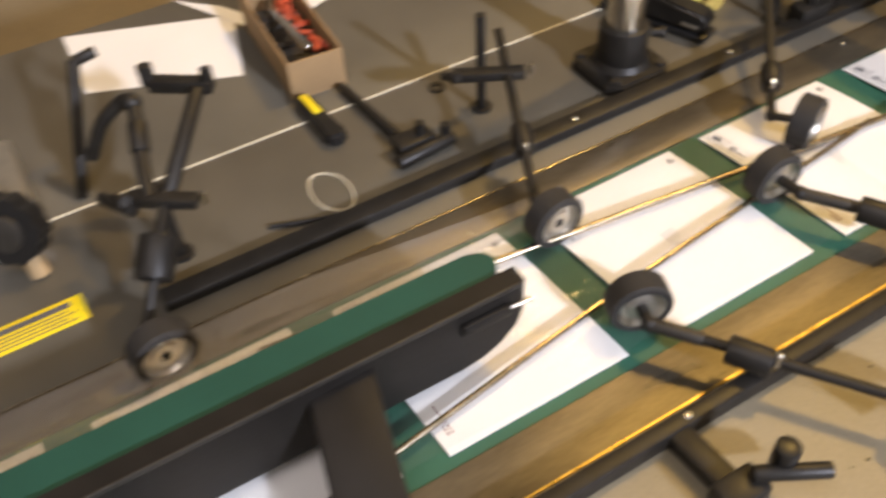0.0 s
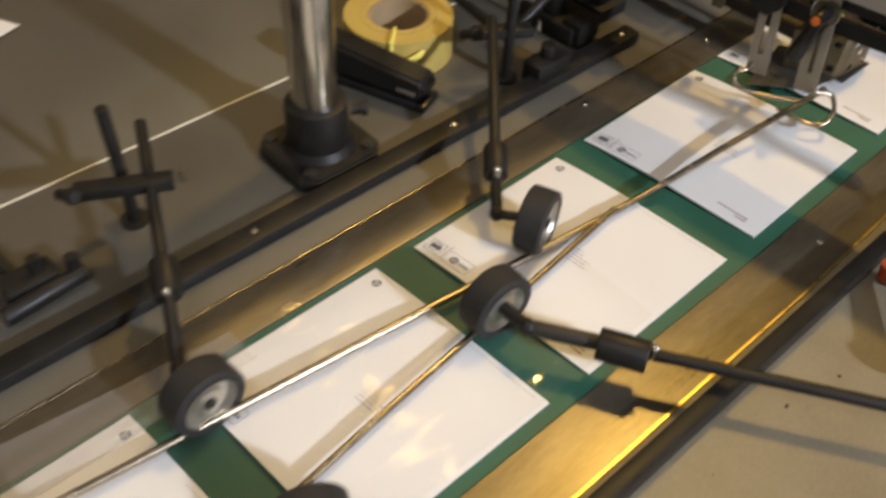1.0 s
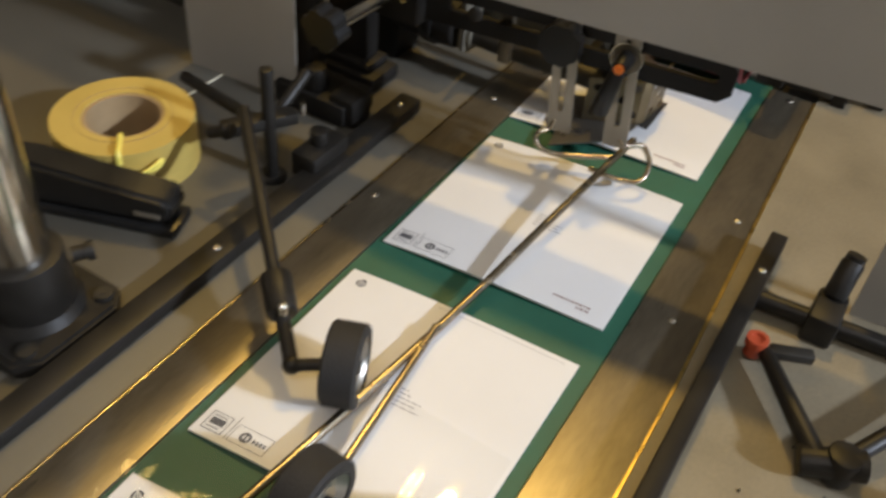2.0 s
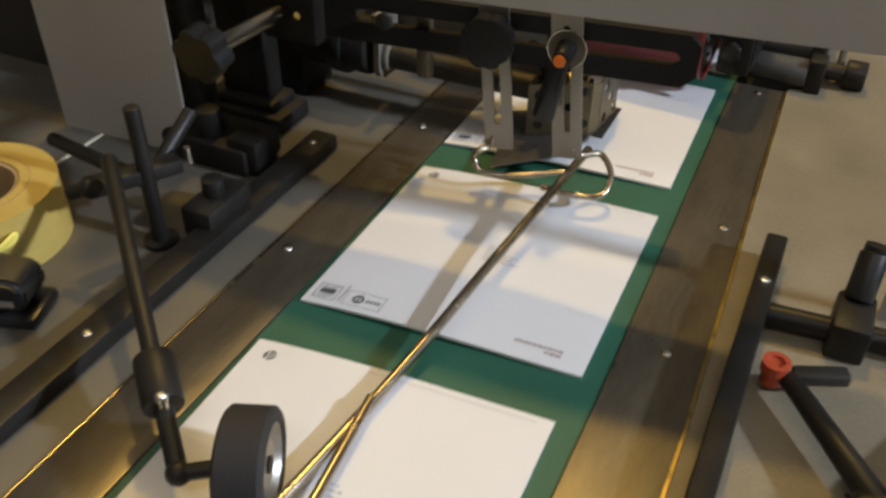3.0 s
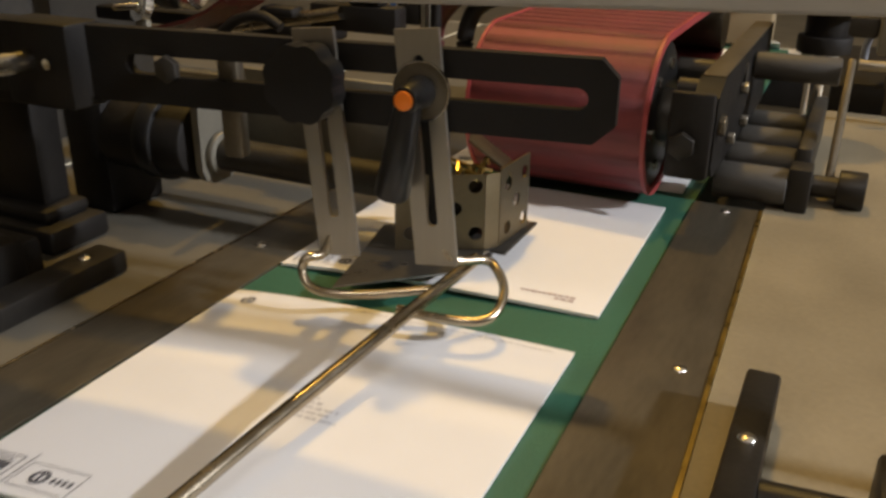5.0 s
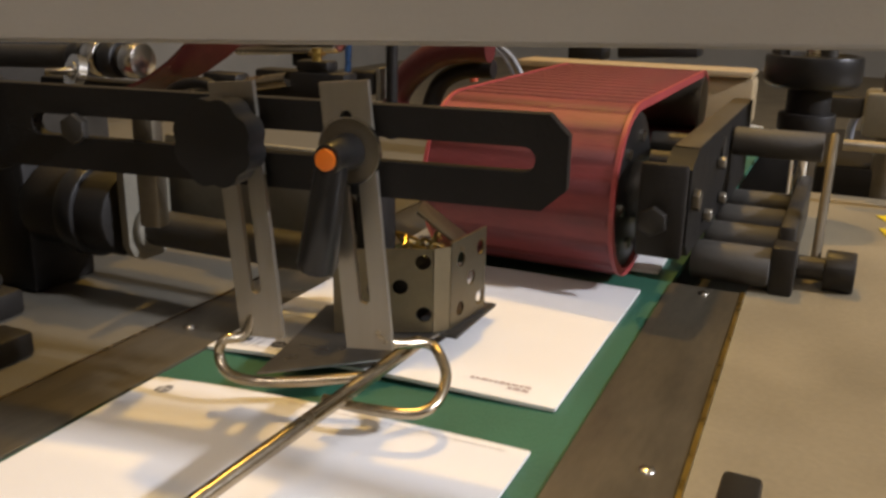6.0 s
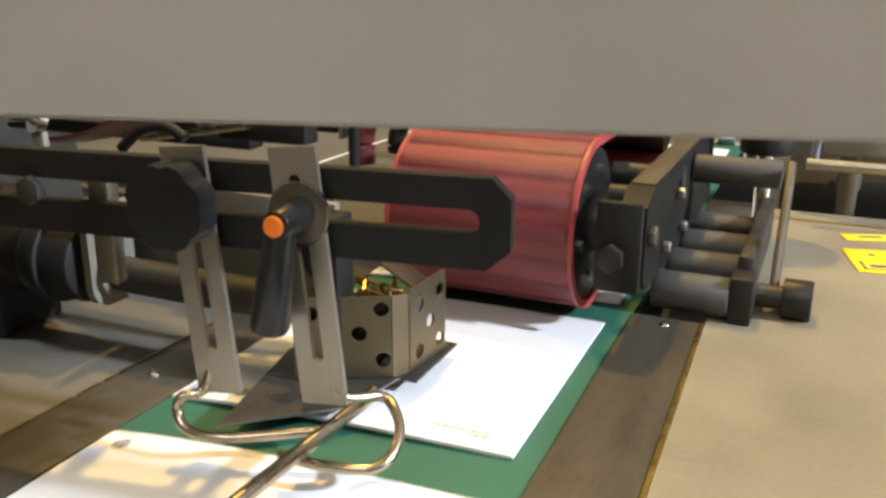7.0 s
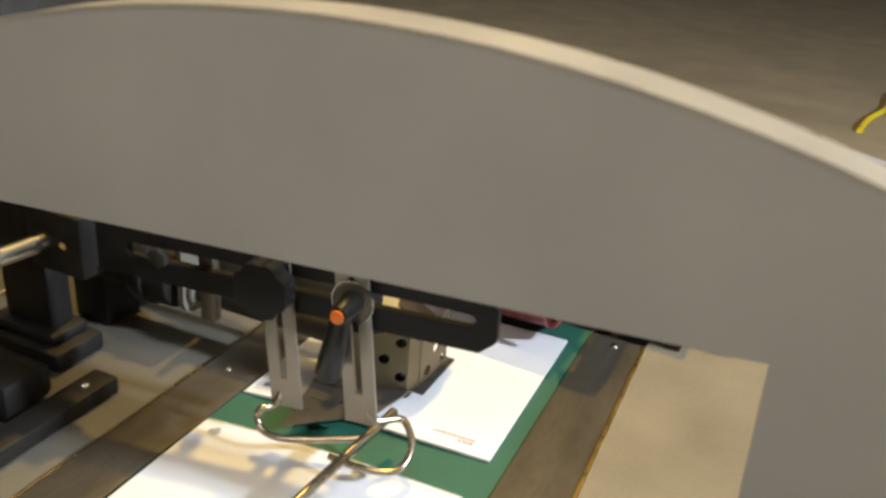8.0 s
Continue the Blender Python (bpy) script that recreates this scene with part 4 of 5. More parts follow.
part("rear_block", box(B(), (-0.109, 0.012, 0.085), (-0.096, 0.022, 0.157), 0.002, MB), M_LINK, bar, "stained steel block behind the bar")

# ---------------------------------------------------------------- slotted plates, knobs and wire loop
hanger = thing("plate_hanger", "two slotted steel plates with knobs and a wire loop", "bracket")


def plate(x0, slant, z0, z1, w, yaw, name="slotted_plate"):
    m = MB @ Matrix.Translation((x0, -0.0035, 0)) @ Matrix.Rotation(radians(yaw), 4, "Z") @ Matrix.Rotation(radians(90), 4, "X") @ Matrix.Rotation(radians(slant), 4, "Z")
    part(name, prism(B(), [(-w / 2, z0), (w / 2, z0), (w / 2, z1), (-w / 2, z1)], 0.0028, m, [slot(0, z0 + 0.026, 0, z1 - 0.016, 0.0030)]), M_BRUSHED, hanger, "brushed steel plate with a long slot")
    return m


m2 = plate(0.0345, 5.4, 0.042, 0.171, 0.0245, -3)
m1 = plate(-0.0245, 5.0, 0.040, 0.168, 0.0245, -3)
p = m2 @ V(0.0005, 0.1395, 0.0028)
n2 = (m2.to_3x3() @ V(0, 0, 1)).normalized()
part("washer", rod(B(), p, p + n2 * 0.0015, 0.0150, seg=40, bevel=0.0004), M_LINK, hanger, "bright steel washer")
part("washer_rim", ring(B(), (0, 0, 0), 0.0158, 0.0151, 0.0020, 44, Matrix.Translation(p) @ n2.to_track_quat("Z", "Y").to_matrix().to_4x4()), M_CHROME, hanger, "bright raised rim of the washer")
lv = p + n2 * 0.0015
part("lever_hub", rod(B(), lv, lv + n2 * 0.022, 0.0086, 0.0068, 28, 0.0012), M_PLASTIC, hanger)
part("button", rod(B(), lv + n2 * 0.022, lv + n2 * 0.0245, 0.0049, seg=24, bevel=0.0008), M_ORANGE, hanger, "orange push button")
side = m2.to_3x3() @ V(1, 0, 0)
a, b = lv + n2 * 0.016, lv + n2 * 0.012 - side * 0.012 + V(0, 0, -0.054)
bm = B()
rod(bm, a, b, 0.0070, 0.0098, 16, 0.003)
part("lever_grip", bm, M_PLASTIC, hanger, "black lever grip")
q = m1 @ V(-0.002, 0.1415, 0.0028)
mk = Matrix.Translation(q) @ n2.to_track_quat("Z", "Y").to_matrix().to_4x4()
part("star_knob", prism(B(), lobes(0.0212, 8, 0.0018), 0.014, mk @ Matrix.Translation((0, 0, 0.004))), M_PLASTIC, hanger, "black star knob")
part("knob_boss", rod(B(), q, q + n2 * 0.006, 0.012, seg=24), M_PLASTIC, hanger)
w0 = m1 @ V(-0.008, 0.040, 0.001)
w1 = m2 @ V(0.010, 0.043, 0.001)
zl = 0.0225
wire = [w0 + V(0.002, 0.001, 0.012), w0 + V(-0.001, -0.003, 0.001), V(-0.0420, -0.058, 0.0395), V(-0.0440, -0.060, 0.0315), V(-0.0370, -0.0625, 0.0245), V(-0.022, -0.0610, zl), V(0.0, -0.0500, zl), V(0.034, -0.034, zl + 0.004)]
part("wire_loop", tube(B(), wire, 0.0027, 12), M_ROD, hanger, "bent steel wire loop")
wire = [w1 + V(-0.006, 0.0, 0.008), w1 + V(0.001, 0.002, 0.0015), V(0.0530, -0.0190, 0.0415), V(0.0618, -0.0225, 0.0375), V(0.0684, -0.0300, 0.0310), V(0.0700, -0.0420, 0.0245), V(0.0655, -0.0515, zl - 0.001), V(0.0547, -0.0575, zl - 0.001), V(0.036, -0.0605, zl - 0.001), V(0.018, -0.0600, zl - 0.001)]
part("wire_loop", tube(B(), wire, 0.0027, 12), M_ROD, hanger, "bent steel wire loop")
part("foot_shoe", prism(B(), [(-0.0372, -0.0395), (0.0164, 0.0097), (0.0320, 0.0864), (0.0320, 0.1156), (-0.0593, 0.0640), (-0.0446, -0.0029)], 0.0013, Matrix.Translation((0, 0, 0.0135))), M_SHOE, hanger, "dark polished flat shoe plate")

# ---------------------------------------------------------------- perforated box
perf = thing("perforated_box", "folded steel box with round holes above the mail", "sensor box")


def perf_face(a, b, z0, z1, holes):
    a, b = V(*a, 0), V(*b, 0)
    d = (b - a).normalized()
    L = (b - a).length
    m = Matrix.Translation(a) @ Matrix((( d.x, 0, d.y, 0), (d.y, 0, -d.x, 0), (0, 1, 0, 0), (0, 0, 0, 1)))
    return prism(B(), [(0, z0), (L, z0), (L, z1), (0, z1)], 0.0014, m, [circle(u * L, z0 + v * (z1 - z0), 0.0047) for u, v in holes])


part("front_face", perf_face((-0.030, 0.026), (0.021, 0.053), 0.0155, 0.067, [(0.18, 0.80), (0.18, 0.22), (0.42, 0.53), (0.67, 0.55), (0.90, 0.84), (0.91, 0.22)]), M_BRONZE, perf, "steel face with punched holes")
bm = perf_face((0.021, 0.053), (0.0275, 0.0615), 0.0155, 0.067, [])
part("bent_corner", bm, M_BRONZE, perf)
part("side_face", perf_face((0.0275, 0.0615), (0.031, 0.106), 0.0155, 0.069, [(0.27, 0.76), (0.57, 0.48), (0.27, 0.18), (0.83, 0.79), (0.83, 0.17)]), M_BRONZE, perf, "steel face with punched holes")
part("top_flap", box(B(), (-0.008, -0.012, 0.0), (-0.006, 0.018, 0.036), 0.0004, pose(0.0315, 0.086, 0.0675, 0, -52, 20)), M_BRONZE, perf, "tilted steel flap")
# black filler block gives the hollow its shade behind the holes
part("dark_inside", box(B(), (-0.020, 0.048, 0.02), (0.012, 0.095, 0.055), 0.003), M_BLACK2, perf)
rng = random.Random(3)
for i in range(9):
    p = V(rng.uniform(-0.012, 0.016), rng.uniform(0.058, 0.085), 0.058)
    part("wire_end", tube(B(), [p, p + V(rng.uniform(-0.008, 0.008), rng.uniform(-0.008, 0.008), 0.008), p + V(rng.uniform(-0.012, 0.012), rng.uniform(-0.012, 0.012), 0.003)], 0.0012, 6), M_BRASS, perf, "brass-coloured wire end")
part("base_lip", box(B(), (-0.02, 0.055, 0.0125), (0.036, 0.118, 0.0145), 0.0005), M_DARKMETAL, perf)
part("hanger_rod", rod(B(), (-0.015, 0.065, 0.05), (-0.034, 0.036, 0.10), 0.006), M_BLACK2, perf)

# ---------------------------------------------------------------- driven roller on the left, behind the bar
roller = thing("drive_roller", "dark drive roller with a motor and flange", "roller")
part("shaft", rod(B(), (-0.185, 0.045, 0.055), (-0.022, 0.045, 0.055), 0.0120, seg=32), M_DARKMETAL, roller)
flange = [(-0.020, -0.014), (-0.016, -0.022), (-0.008, -0.026), (0.010, -0.026), (0.018, -0.020), (0.020, -0.010), (0.02, 0.042), (-0.020, 0.042)]
part("flange", prism(B(), flange, 0.006, Matrix.Translation((-0.190, 0.045, 0.060)) @ Matrix.Rotation(radians(90), 4, "Z") @ Matrix.Rotation(radians(90), 4, "X")), M_CAST, roller, "dull cast flange with rounded foot")
part("boss", rod(B(), (-0.184, 0.045, 0.055), (-0.178, 0.045, 0.055), 0.0165, seg=32, bevel=0.002), M_CAST, roller)
part("motor", rod(B(), (-0.275, 0.045, 0.062), (-0.197, 0.045, 0.062), 0.029, seg=40, bevel=0.004), M_BLACK2, roller)
part("motor_ring", rod(B(), (-0.238, 0.045, 0.062), (-0.222, 0.045, 0.062), 0.0325, seg=40, bevel=0.002), M_PLASTIC, roller)
part("bearing_block", box(B(), (-0.31, 0.020, 0.0), (-0.270, 0.075, 0.10), 0.004), M_BLACK2, roller)
part("hanging_plate", box(B(), (-0.020, 0.035, 0.030), (-0.004, 0.055, 0.115), 0.002), M_BLACK2, roller)
part("mount_plate", box(B(), (-0.195, 0.075, 0.048), (-0.028, 0.082, 0.112), 0.002), M_CAST, roller)
rear = thing("cross_roller", "pale steel roller lying across the grey table", "roller")
part("tube", rod(B(), (-0.60, 0.25, 0.016), (-0.24, 0.25, 0.016), 0.014, seg=28), M_CHROME, rear)
part("end_cap", rod(B(), (-0.245, 0.25, 0.016), (-0.225, 0.25, 0.016), 0.0155, seg=28), M_BLACK2, rear)
rear2 = copy_thing(rear, pose(0, 0.13, 0))

# ---------------------------------------------------------------- red ribbed belt
RIB_X0, RIB_X1 = -0.048, 0.0895
FRONT, BACK = (0.246, 0.0710, 0.0630), (0.520, 0.1045, 0.0305)


def belt_path():
    """The closed line of the red belt in y and z: outer run over two pulleys; returns a function of length, and the length."""
    (ya, za, ra), (yb, zb, rb) = FRONT, BACK
    d, base = math.hypot(yb - ya, zb - za), math.atan2(zb - za, yb - ya)
    off = math.acos((ra - rb) / d)
    a_top, a_low = base + off, base - off
    straight = math.sqrt(d * d - (ra - rb) ** 2)
    front_arc = (2 * math.pi - 2 * off) * ra
    back_arc = 2 * off * rb
    total = 2 * straight + front_arc + back_arc

    def at(s):
        s %= total
        if s < front_arc:
            a = a_top + s / ra
            return ya + ra * math.cos(a), za + ra * math.sin(a), a
        s -= front_arc
        if s < straight:
            k = s / straight
            return (ya + ra * math.cos(a_low)) * (1 - k) + (yb + rb * math.cos(a_low)) * k, (za + ra * math.sin(a_low)) * (1 - k) + (zb + rb * math.sin(a_low)) * k, a_low
        s -= straight
        if s < back_arc:
            a = a_low + s / rb
            return yb + rb * math.cos(a), zb + rb * math.sin(a), a
        k = (s - back_arc) / straight
        return (yb + rb * math.cos(a_top)) * (1 - k) + (ya + ra * math.cos(a_top)) * k, (zb + rb * math.sin(a_top)) * (1 - k) + (za + ra * math.sin(a_top)) * k, a_top
    return at, total


path_at, path_len = belt_path()
red = thing("red_belt", "red ribbed rubber feed belt over a black pulley", "feed belt")


def band(x0, x1, outer, inner, n=120):
    bm = B()
    rows = []
    for i in range(n):
        y, z, a = path_at(path_len * i / n)
        c, s = math.cos(a), math.sin(a)
        rows.append([bm.verts.new((x, y + k * c, z + k * s)) for x, k in ((x0, inner), (x0, outer), (x1, outer), (x1, inner))])
    for i in range(n):
        p, q = rows[i], rows[(i + 1) % n]
        for k in range(4):
            bm.faces.new((p[k], p[(k + 1) % 4], q[(k + 1) % 4], q[k]))
    return bm


part("band", band(RIB_X0, RIB_X1, 0.0, -0.004), M_RED, red)
part("edge", band(RIB_X1 + 0.0002, RIB_X1 + 0.003, 0.0012, -0.005), M_REDEDGE, red, "bright red belt edge")
part("edge", band(RIB_X0 - 0.003, RIB_X0 - 0.0002, 0.0012, -0.005), M_REDEDGE, red, "bright red belt edge")
part("pulley", rod(B(), (RIB_X0 + 0.002, FRONT[0], FRONT[1]), (RIB_X1 + 0.001, FRONT[0], FRONT[1]), FRONT[2] - 0.0055, seg=64, bevel=0.003), M_PLASTIC, red, "black front pulley")
part("pulley_boss", rod(rod(B(), (RIB_X1, FRONT[0], FRONT[1]), (RIB_X1 + 0.012, FRONT[0], FRONT[1]), 0.021, seg=32, bevel=0.002), (RIB_X1, FRONT[0], FRONT[1]), (RIB_X1 + 0.040, FRONT[0], FRONT[1]), 0.009), M_DARKMETAL, red)
part("rear_pulley", rod(B(), (RIB_X0 + 0.002, BACK[0], BACK[1]), (RIB_X1 + 0.004, BACK[0], BACK[1]), BACK[2] - 0.0055, seg=40), M_LINK, red, "stained steel rear pulley")
for k in range(6):
    a = k * math.pi / 3 + 0.2
    part("pulley_bolt", rod(B(), (RIB_X1 + 0.001, FRONT[0] + 0.040 * math.cos(a), FRONT[1] + 0.040 * math.sin(a)), (RIB_X1 + 0.004, FRONT[0] + 0.040 * math.cos(a), FRONT[1] + 0.040 * math.sin(a)), 0.0045, seg=6), M_CHROME, red)
RIBS = 38
rib_mesh = None
ribs = []
for k in range(RIBS):
    if rib_mesh is None:
        first = part("rib", box(B(), (RIB_X0 + 0.001, -0.0046, -0.002), (RIB_X1 - 0.001, 0.0046, 0.0007), 0.0006), M_REDRIB, red)
        rib_mesh = first.data
        ribs.append(first)
    else:
        ob = new("rib", rib_mesh)
        ob.parent = red
        ribs.append(ob)

# ---------------------------------------------------------------- bearing frame and rollers at the belt's far right
side_frame = thing("bearing_frame", "dark grey machined frame bar with bolts and small rollers", "machine frame")
bm = prism(B(), [(0.192, 0.050), (0.206, 0.038), (0.52, 0.034), (0.52, 0.110), (0.215, 0.110), (0.192, 0.100)], 0.018, Matrix.Translation((0.122, 0, 0)) @ Matrix(((0, 0, 1, 0), (1, 0, 0, 0), (0, 1, 0, 0), (0, 0, 0, 1))))
part("frame_bar", bm, M_FRAME, side_frame)
part("top_face", box(B(), (0.1225, 0.217, 0.1102), (0.1395, 0.519, 0.1112), 0.0004), M_LINK, side_frame, "brown top face of the frame bar")
part("bearing_block", box(B(), (0.1075, 0.184, 0.040), (0.1390, 0.1915, 0.104), 0.003), M_BLACK2, side_frame)
part("hex_bolt", hexhead(B(), (0.1195, 0.1838, 0.066), (0, -1, 0), 0.0100, 0.007), M_BLACK, side_frame)
part("side_bolt", hexhead(B(), (0.1405, 0.204, 0.078), (1, 0, 0), 0.0075, 0.005), M_LINK, side_frame)
for y, z in ((0.26, 0.055), (0.335, 0.052), (0.31, 0.085)):
    part("screw", hexhead(B(), (0.1405, y, z), (1, 0, 0), 0.0048, 0.006), M_BRUSHED, side_frame)
for y, z in ((0.275, 0.017), (0.335, 0.018), (0.395, 0.019), (0.455, 0.020)):
    part("idler_roller", rod(B(), (0.134, y, z), (0.190, y, z), 0.0150, seg=32, bevel=0.0015), M_GREYROLL, side_frame, "dark grey idler roller")
part("end_block", box(B(), (0.190, 0.264, 0), (0.207, 0.290, 0.036), 0.002), M_BLACK, side_frame)
part("side_rail", box(B(), (0.192, 0.291, 0.004), (0.204, 0.50, 0.046), 0.003), M_DARKMETAL, side_frame)
part("pivot_rod", rod(B(), (0.207, 0.300, 0.014), (0.246, 0.300, 0.014), 0.009, seg=24), M_DARKMETAL, side_frame)
part("pivot_collar", rod(B(), (0.226, 0.300, 0.014), (0.247, 0.300, 0.014), 0.0155, seg=32, bevel=0.0015), M_BLACK, side_frame)
part("link_arm", box(B(), (0.2155, -0.008, 0.0), (0.2225, 0.008, 0.118), 0.003, pose(0, 0.300, 0.010, -38, 0, 0)), M_LINK, side_frame, "flat steel link arm")
part("upper_roller", rod(B(), (0.142, 0.385, 0.091), (0.212, 0.385, 0.091), 0.0120, seg=36, bevel=0.0015), M_GREYROLL, side_frame, "grey upper roller")
part("cross_rod", rod(B(), (0.085, 0.330, 0.092), (0.142, 0.330, 0.092), 0.010, seg=24), M_DARKMETAL, side_frame)
part("lower_rod", rod(B(), (0.100, 0.255, 0.092), (0.124, 0.255, 0.092), 0.008, seg=24), M_DARKMETAL, side_frame)

wheel_t = thing("spindle_unit", "glossy black wheel on an upright steel spindle", "spindle")
hw = V(0.190, 0.52, 0)
bm = B()
prof = [(0.010, 0.144), (0.036, 0.144), (0.0415, 0.147), (0.0435, 0.151), (0.0435, 0.170), (0.0425, 0.173), (0.037, 0.174), (0.033, 0.170), (0.010, 0.170)]
rows = [[bm.verts.new((hw.x + r * math.cos(2 * math.pi * i / 48), hw.y + r * math.sin(2 * math.pi * i / 48), z - 0.018)) for r, z in prof] for i in range(48)]
for i in range(48):
    for k in range(len(prof) - 1):
        bm.faces.new((rows[i][k], rows[(i + 1) % 48][k], rows[(i + 1) % 48][k + 1], rows[i][k + 1]))
part("rim", bm, M_PLASTIC, wheel_t, "glossy black rim")
part("hub", rod(rod(B(), (hw.x, hw.y, 0.10), (hw.x, hw.y, 0.125), 0.020, seg=32, bevel=0.002), (hw.x, hw.y, 0.085), (hw.x, hw.y, 0.102), 0.026, seg=32, bevel=0.002), M_BLACK2, wheel_t)
part("spindle", rod(B(), (hw.x, hw.y, 0.0), (hw.x, hw.y, 0.172), 0.008, seg=24), M_CHROME, wheel_t)
for dx in (-0.03, 0.012):
    part("top_stud", rod(B(), (hw.x + dx, hw.y, 0.148), (hw.x + dx, hw.y, 0.18), 0.008, seg=20), M_DARKMETAL, wheel_t)

beam = thing("cross_beam", "tan painted beam across the machine behind the belt", "beam")
part("beam_body", box(B(), (-0.143, 0.62, 0.070), (0.130, 0.66, 0.1215), 0.005), M_BEAM, beam)
part("beam_top", box(B(), (-0.140, 0.612, 0.1217), (0.128, 0.665, 0.129), 0.002), M_BEAM, beam)
part("green_strap", box(B(), (0.168, 0.56, 0.070), (0.178, 0.565, 0.135), 0.001), M_BELT, beam, "green strap")

right_unit = thing("right_mechanism", "steel column and arm unit behind the table edge", "machine unit")
part("column", rod(B(), (0.268, 0.66, -0.3), (0.268, 0.66, 0.132), 0.013, seg=28), M_LINK, right_unit, "steel column")
part("clamp_block", box(B(), (0.240, 0.64, 0.065), (0.305, 0.70, 0.112), 0.005), M_CAST, right_unit)
part("arm", box(B(), (0.205, 0.655, 0.082), (0.2395, 0.675, 0.105), 0.004), M_DARKMETAL, right_unit)
part("rail", rod(B(), (0.225, 0.60, 0.062), (0.42, 0.60, 0.062), 0.006), M_BRUSHED, right_unit)
part("dark_base", box(B(), (0.20, 0.652, -0.20), (0.62, 0.95, 0.030), 0.006), M_BLACK2, right_unit)
part("rear_panel", box(B(), (0.16, 0.92, -0.2), (0.64, 0.94, 0.012), 0.003), M_GUARD, right_unit)
part("hose", tube(B(), [(0.23, 0.80, 0.02), (0.235, 0.79, 0.07), (0.28, 0.78, 0.088), (0.38, 0.78, 0.075)], 0.005), M_TUBE_GREY, right_unit)

left_unit = thing("left_mechanism", "rollers, rods and a red guard tube behind the bar", "machine unit")
part("rear_bar", box(B(), (-0.42, 0.17, 0.118), (-0.16, 0.19, 0.130), 0.003), M_BLACK2, left_unit)
part("upper_roller", rod(B(), (-0.46, 0.160, 0.146), (-0.29, 0.160, 0.152), 0.0098, seg=28), M_DARKMETAL, left_unit, "dark upper roller")
for x, r, m in ((-0.356, 0.0125, M_PLASTIC), (-0.336, 0.0150, M_CHROME), (-0.318, 0.0152, M_PLASTIC), (-0.296, 0.0145, M_CHROME)):
    part("roller_ring", rod(B(), (x - 0.007, 0.160, 0.1495), (x + 0.008, 0.160, 0.1500), r, seg=32, bevel=0.002), m, left_unit)
part("roller_stub", rod(B(), (-0.215, 0.185, 0.166), (-0.120, 0.185, 0.172), 0.0095, seg=28, bevel=0.002), M_CHROME, left_unit, "bright roller stub")


def curved_shoe():
    """A wide strip bent up and away, thick as a finger nail."""
    bm = B()
    line = [(-0.330, 0.121), (-0.300, 0.124), (-0.270, 0.131), (-0.246, 0.141), (-0.226, 0.153), (-0.209, 0.166), (-0.196, 0.180)]
    rows = []
    for k, (x, z) in enumerate(line):
        w = 0.016 + 0.004 * k
        rows.append([bm.verts.new((x, 0.118, z)), bm.verts.new((x + 0.3 * w, 0.118 + w, z - 0.2 * w)), bm.verts.new((x + 0.3 * w, 0.120 + w, z + 0.003 - 0.2 * w)), bm.verts.new((x, 0.118, z + 0.003))])
    for a, b in zip(rows, rows[1:]):
        for k in range(4):
            bm.faces.new((a[k], a[(k + 1) % 4], b[(k + 1) % 4], b[k]))
    bm.faces.new(rows[0])
    bm.faces.new(rows[-1])
    bmesh.ops.recalc_face_normals(bm, faces=bm.faces)
    return bm


part("red_shoe", curved_shoe(), principled("dark_red_glass", (0.075, 0.014, 0.012), 0.22, 0, 0.4, 24, 0.05, 200, 0.4), left_unit, "dark red curved shoe")
part("shoe_clip", tube(B(), [(-0.232, 0.112, 0.124), (-0.212, 0.112, 0.139), (-0.188, 0.112, 0.143), (-0.172, 0.112, 0.136)], 0.0042, 10), M_BLACK2, left_unit)
part("shoe_clip", box(B(), (-0.196, 0.118, 0.142), (-0.165, 0.135, 0.150), 0.003, pose(0, 0, 0)), M_BLACK2, left_unit)
eye = Matrix.Translation((-0.271, 0.075, 0.1495)) @ Matrix.Rotation(radians(72), 4, "X") @ Matrix.Rotation(radians(-18), 4, "Y")
part("eye_bolt", ring(ring(B(), (0, 0, -0.003), 0.0118, 0.0060, 0.006, 32, eye), (0, 0, -0.004), 0.0062, 0.0030, 0.008, 24, eye), M_CHROME, left_unit, "bright eye bolt")
part("eye_stud", rod(B(), (-0.290, 0.066, 0.1485), (-0.271, 0.075, 0.1497), 0.0026, seg=14, bevel=0.0005), M_CHROME, left_unit)
part("eye_foot", box(B(), (-0.277, 0.072, 0.118), (-0.265, 0.078, 0.140), 0.002), M_CAST, left_unit)
part("pale_rod", rod(B(), (-0.232, 0.134, 0.1305), (-0.128, 0.128, 0.1478), 0.0052), M_ROD, left_unit, "pale steel rod")
part("dark_block", box(B(), (-0.158, 0.130, 0.134), (-0.084, 0.148, 0.1535), 0.002), M_BLACK2, left_unit)
part("block_cap", box(B(), (-0.124, 0.131, 0.1537), (-0.098, 0.146, 0.161), 0.002), M_BLACK2, left_unit)
part("brass_screw", rod(rod(B(), (-0.104, 0.128, 0.1615), (-0.104, 0.128, 0.170), 0.0035, seg=12), (-0.104, 0.128, 0.165), (-0.104, 0.128, 0.167), 0.006, seg=6), M_BRASS, left_unit)
part("dark_post", box(B(), (-0.168, 0.19, 0.150), (-0.152, 0.205, 0.225), 0.002), M_BLACK2, left_unit)
part("side_block", box(B(), (-0.118, 0.195, 0.132), (-0.098, 0.210, 0.149), 0.002), M_BLACK2, left_unit)
part("side_bracket", box(B(), (-0.097, 0.196, 0.128), (-0.0935, 0.209, 0.152), 0.0006), M_CAST, left_unit)
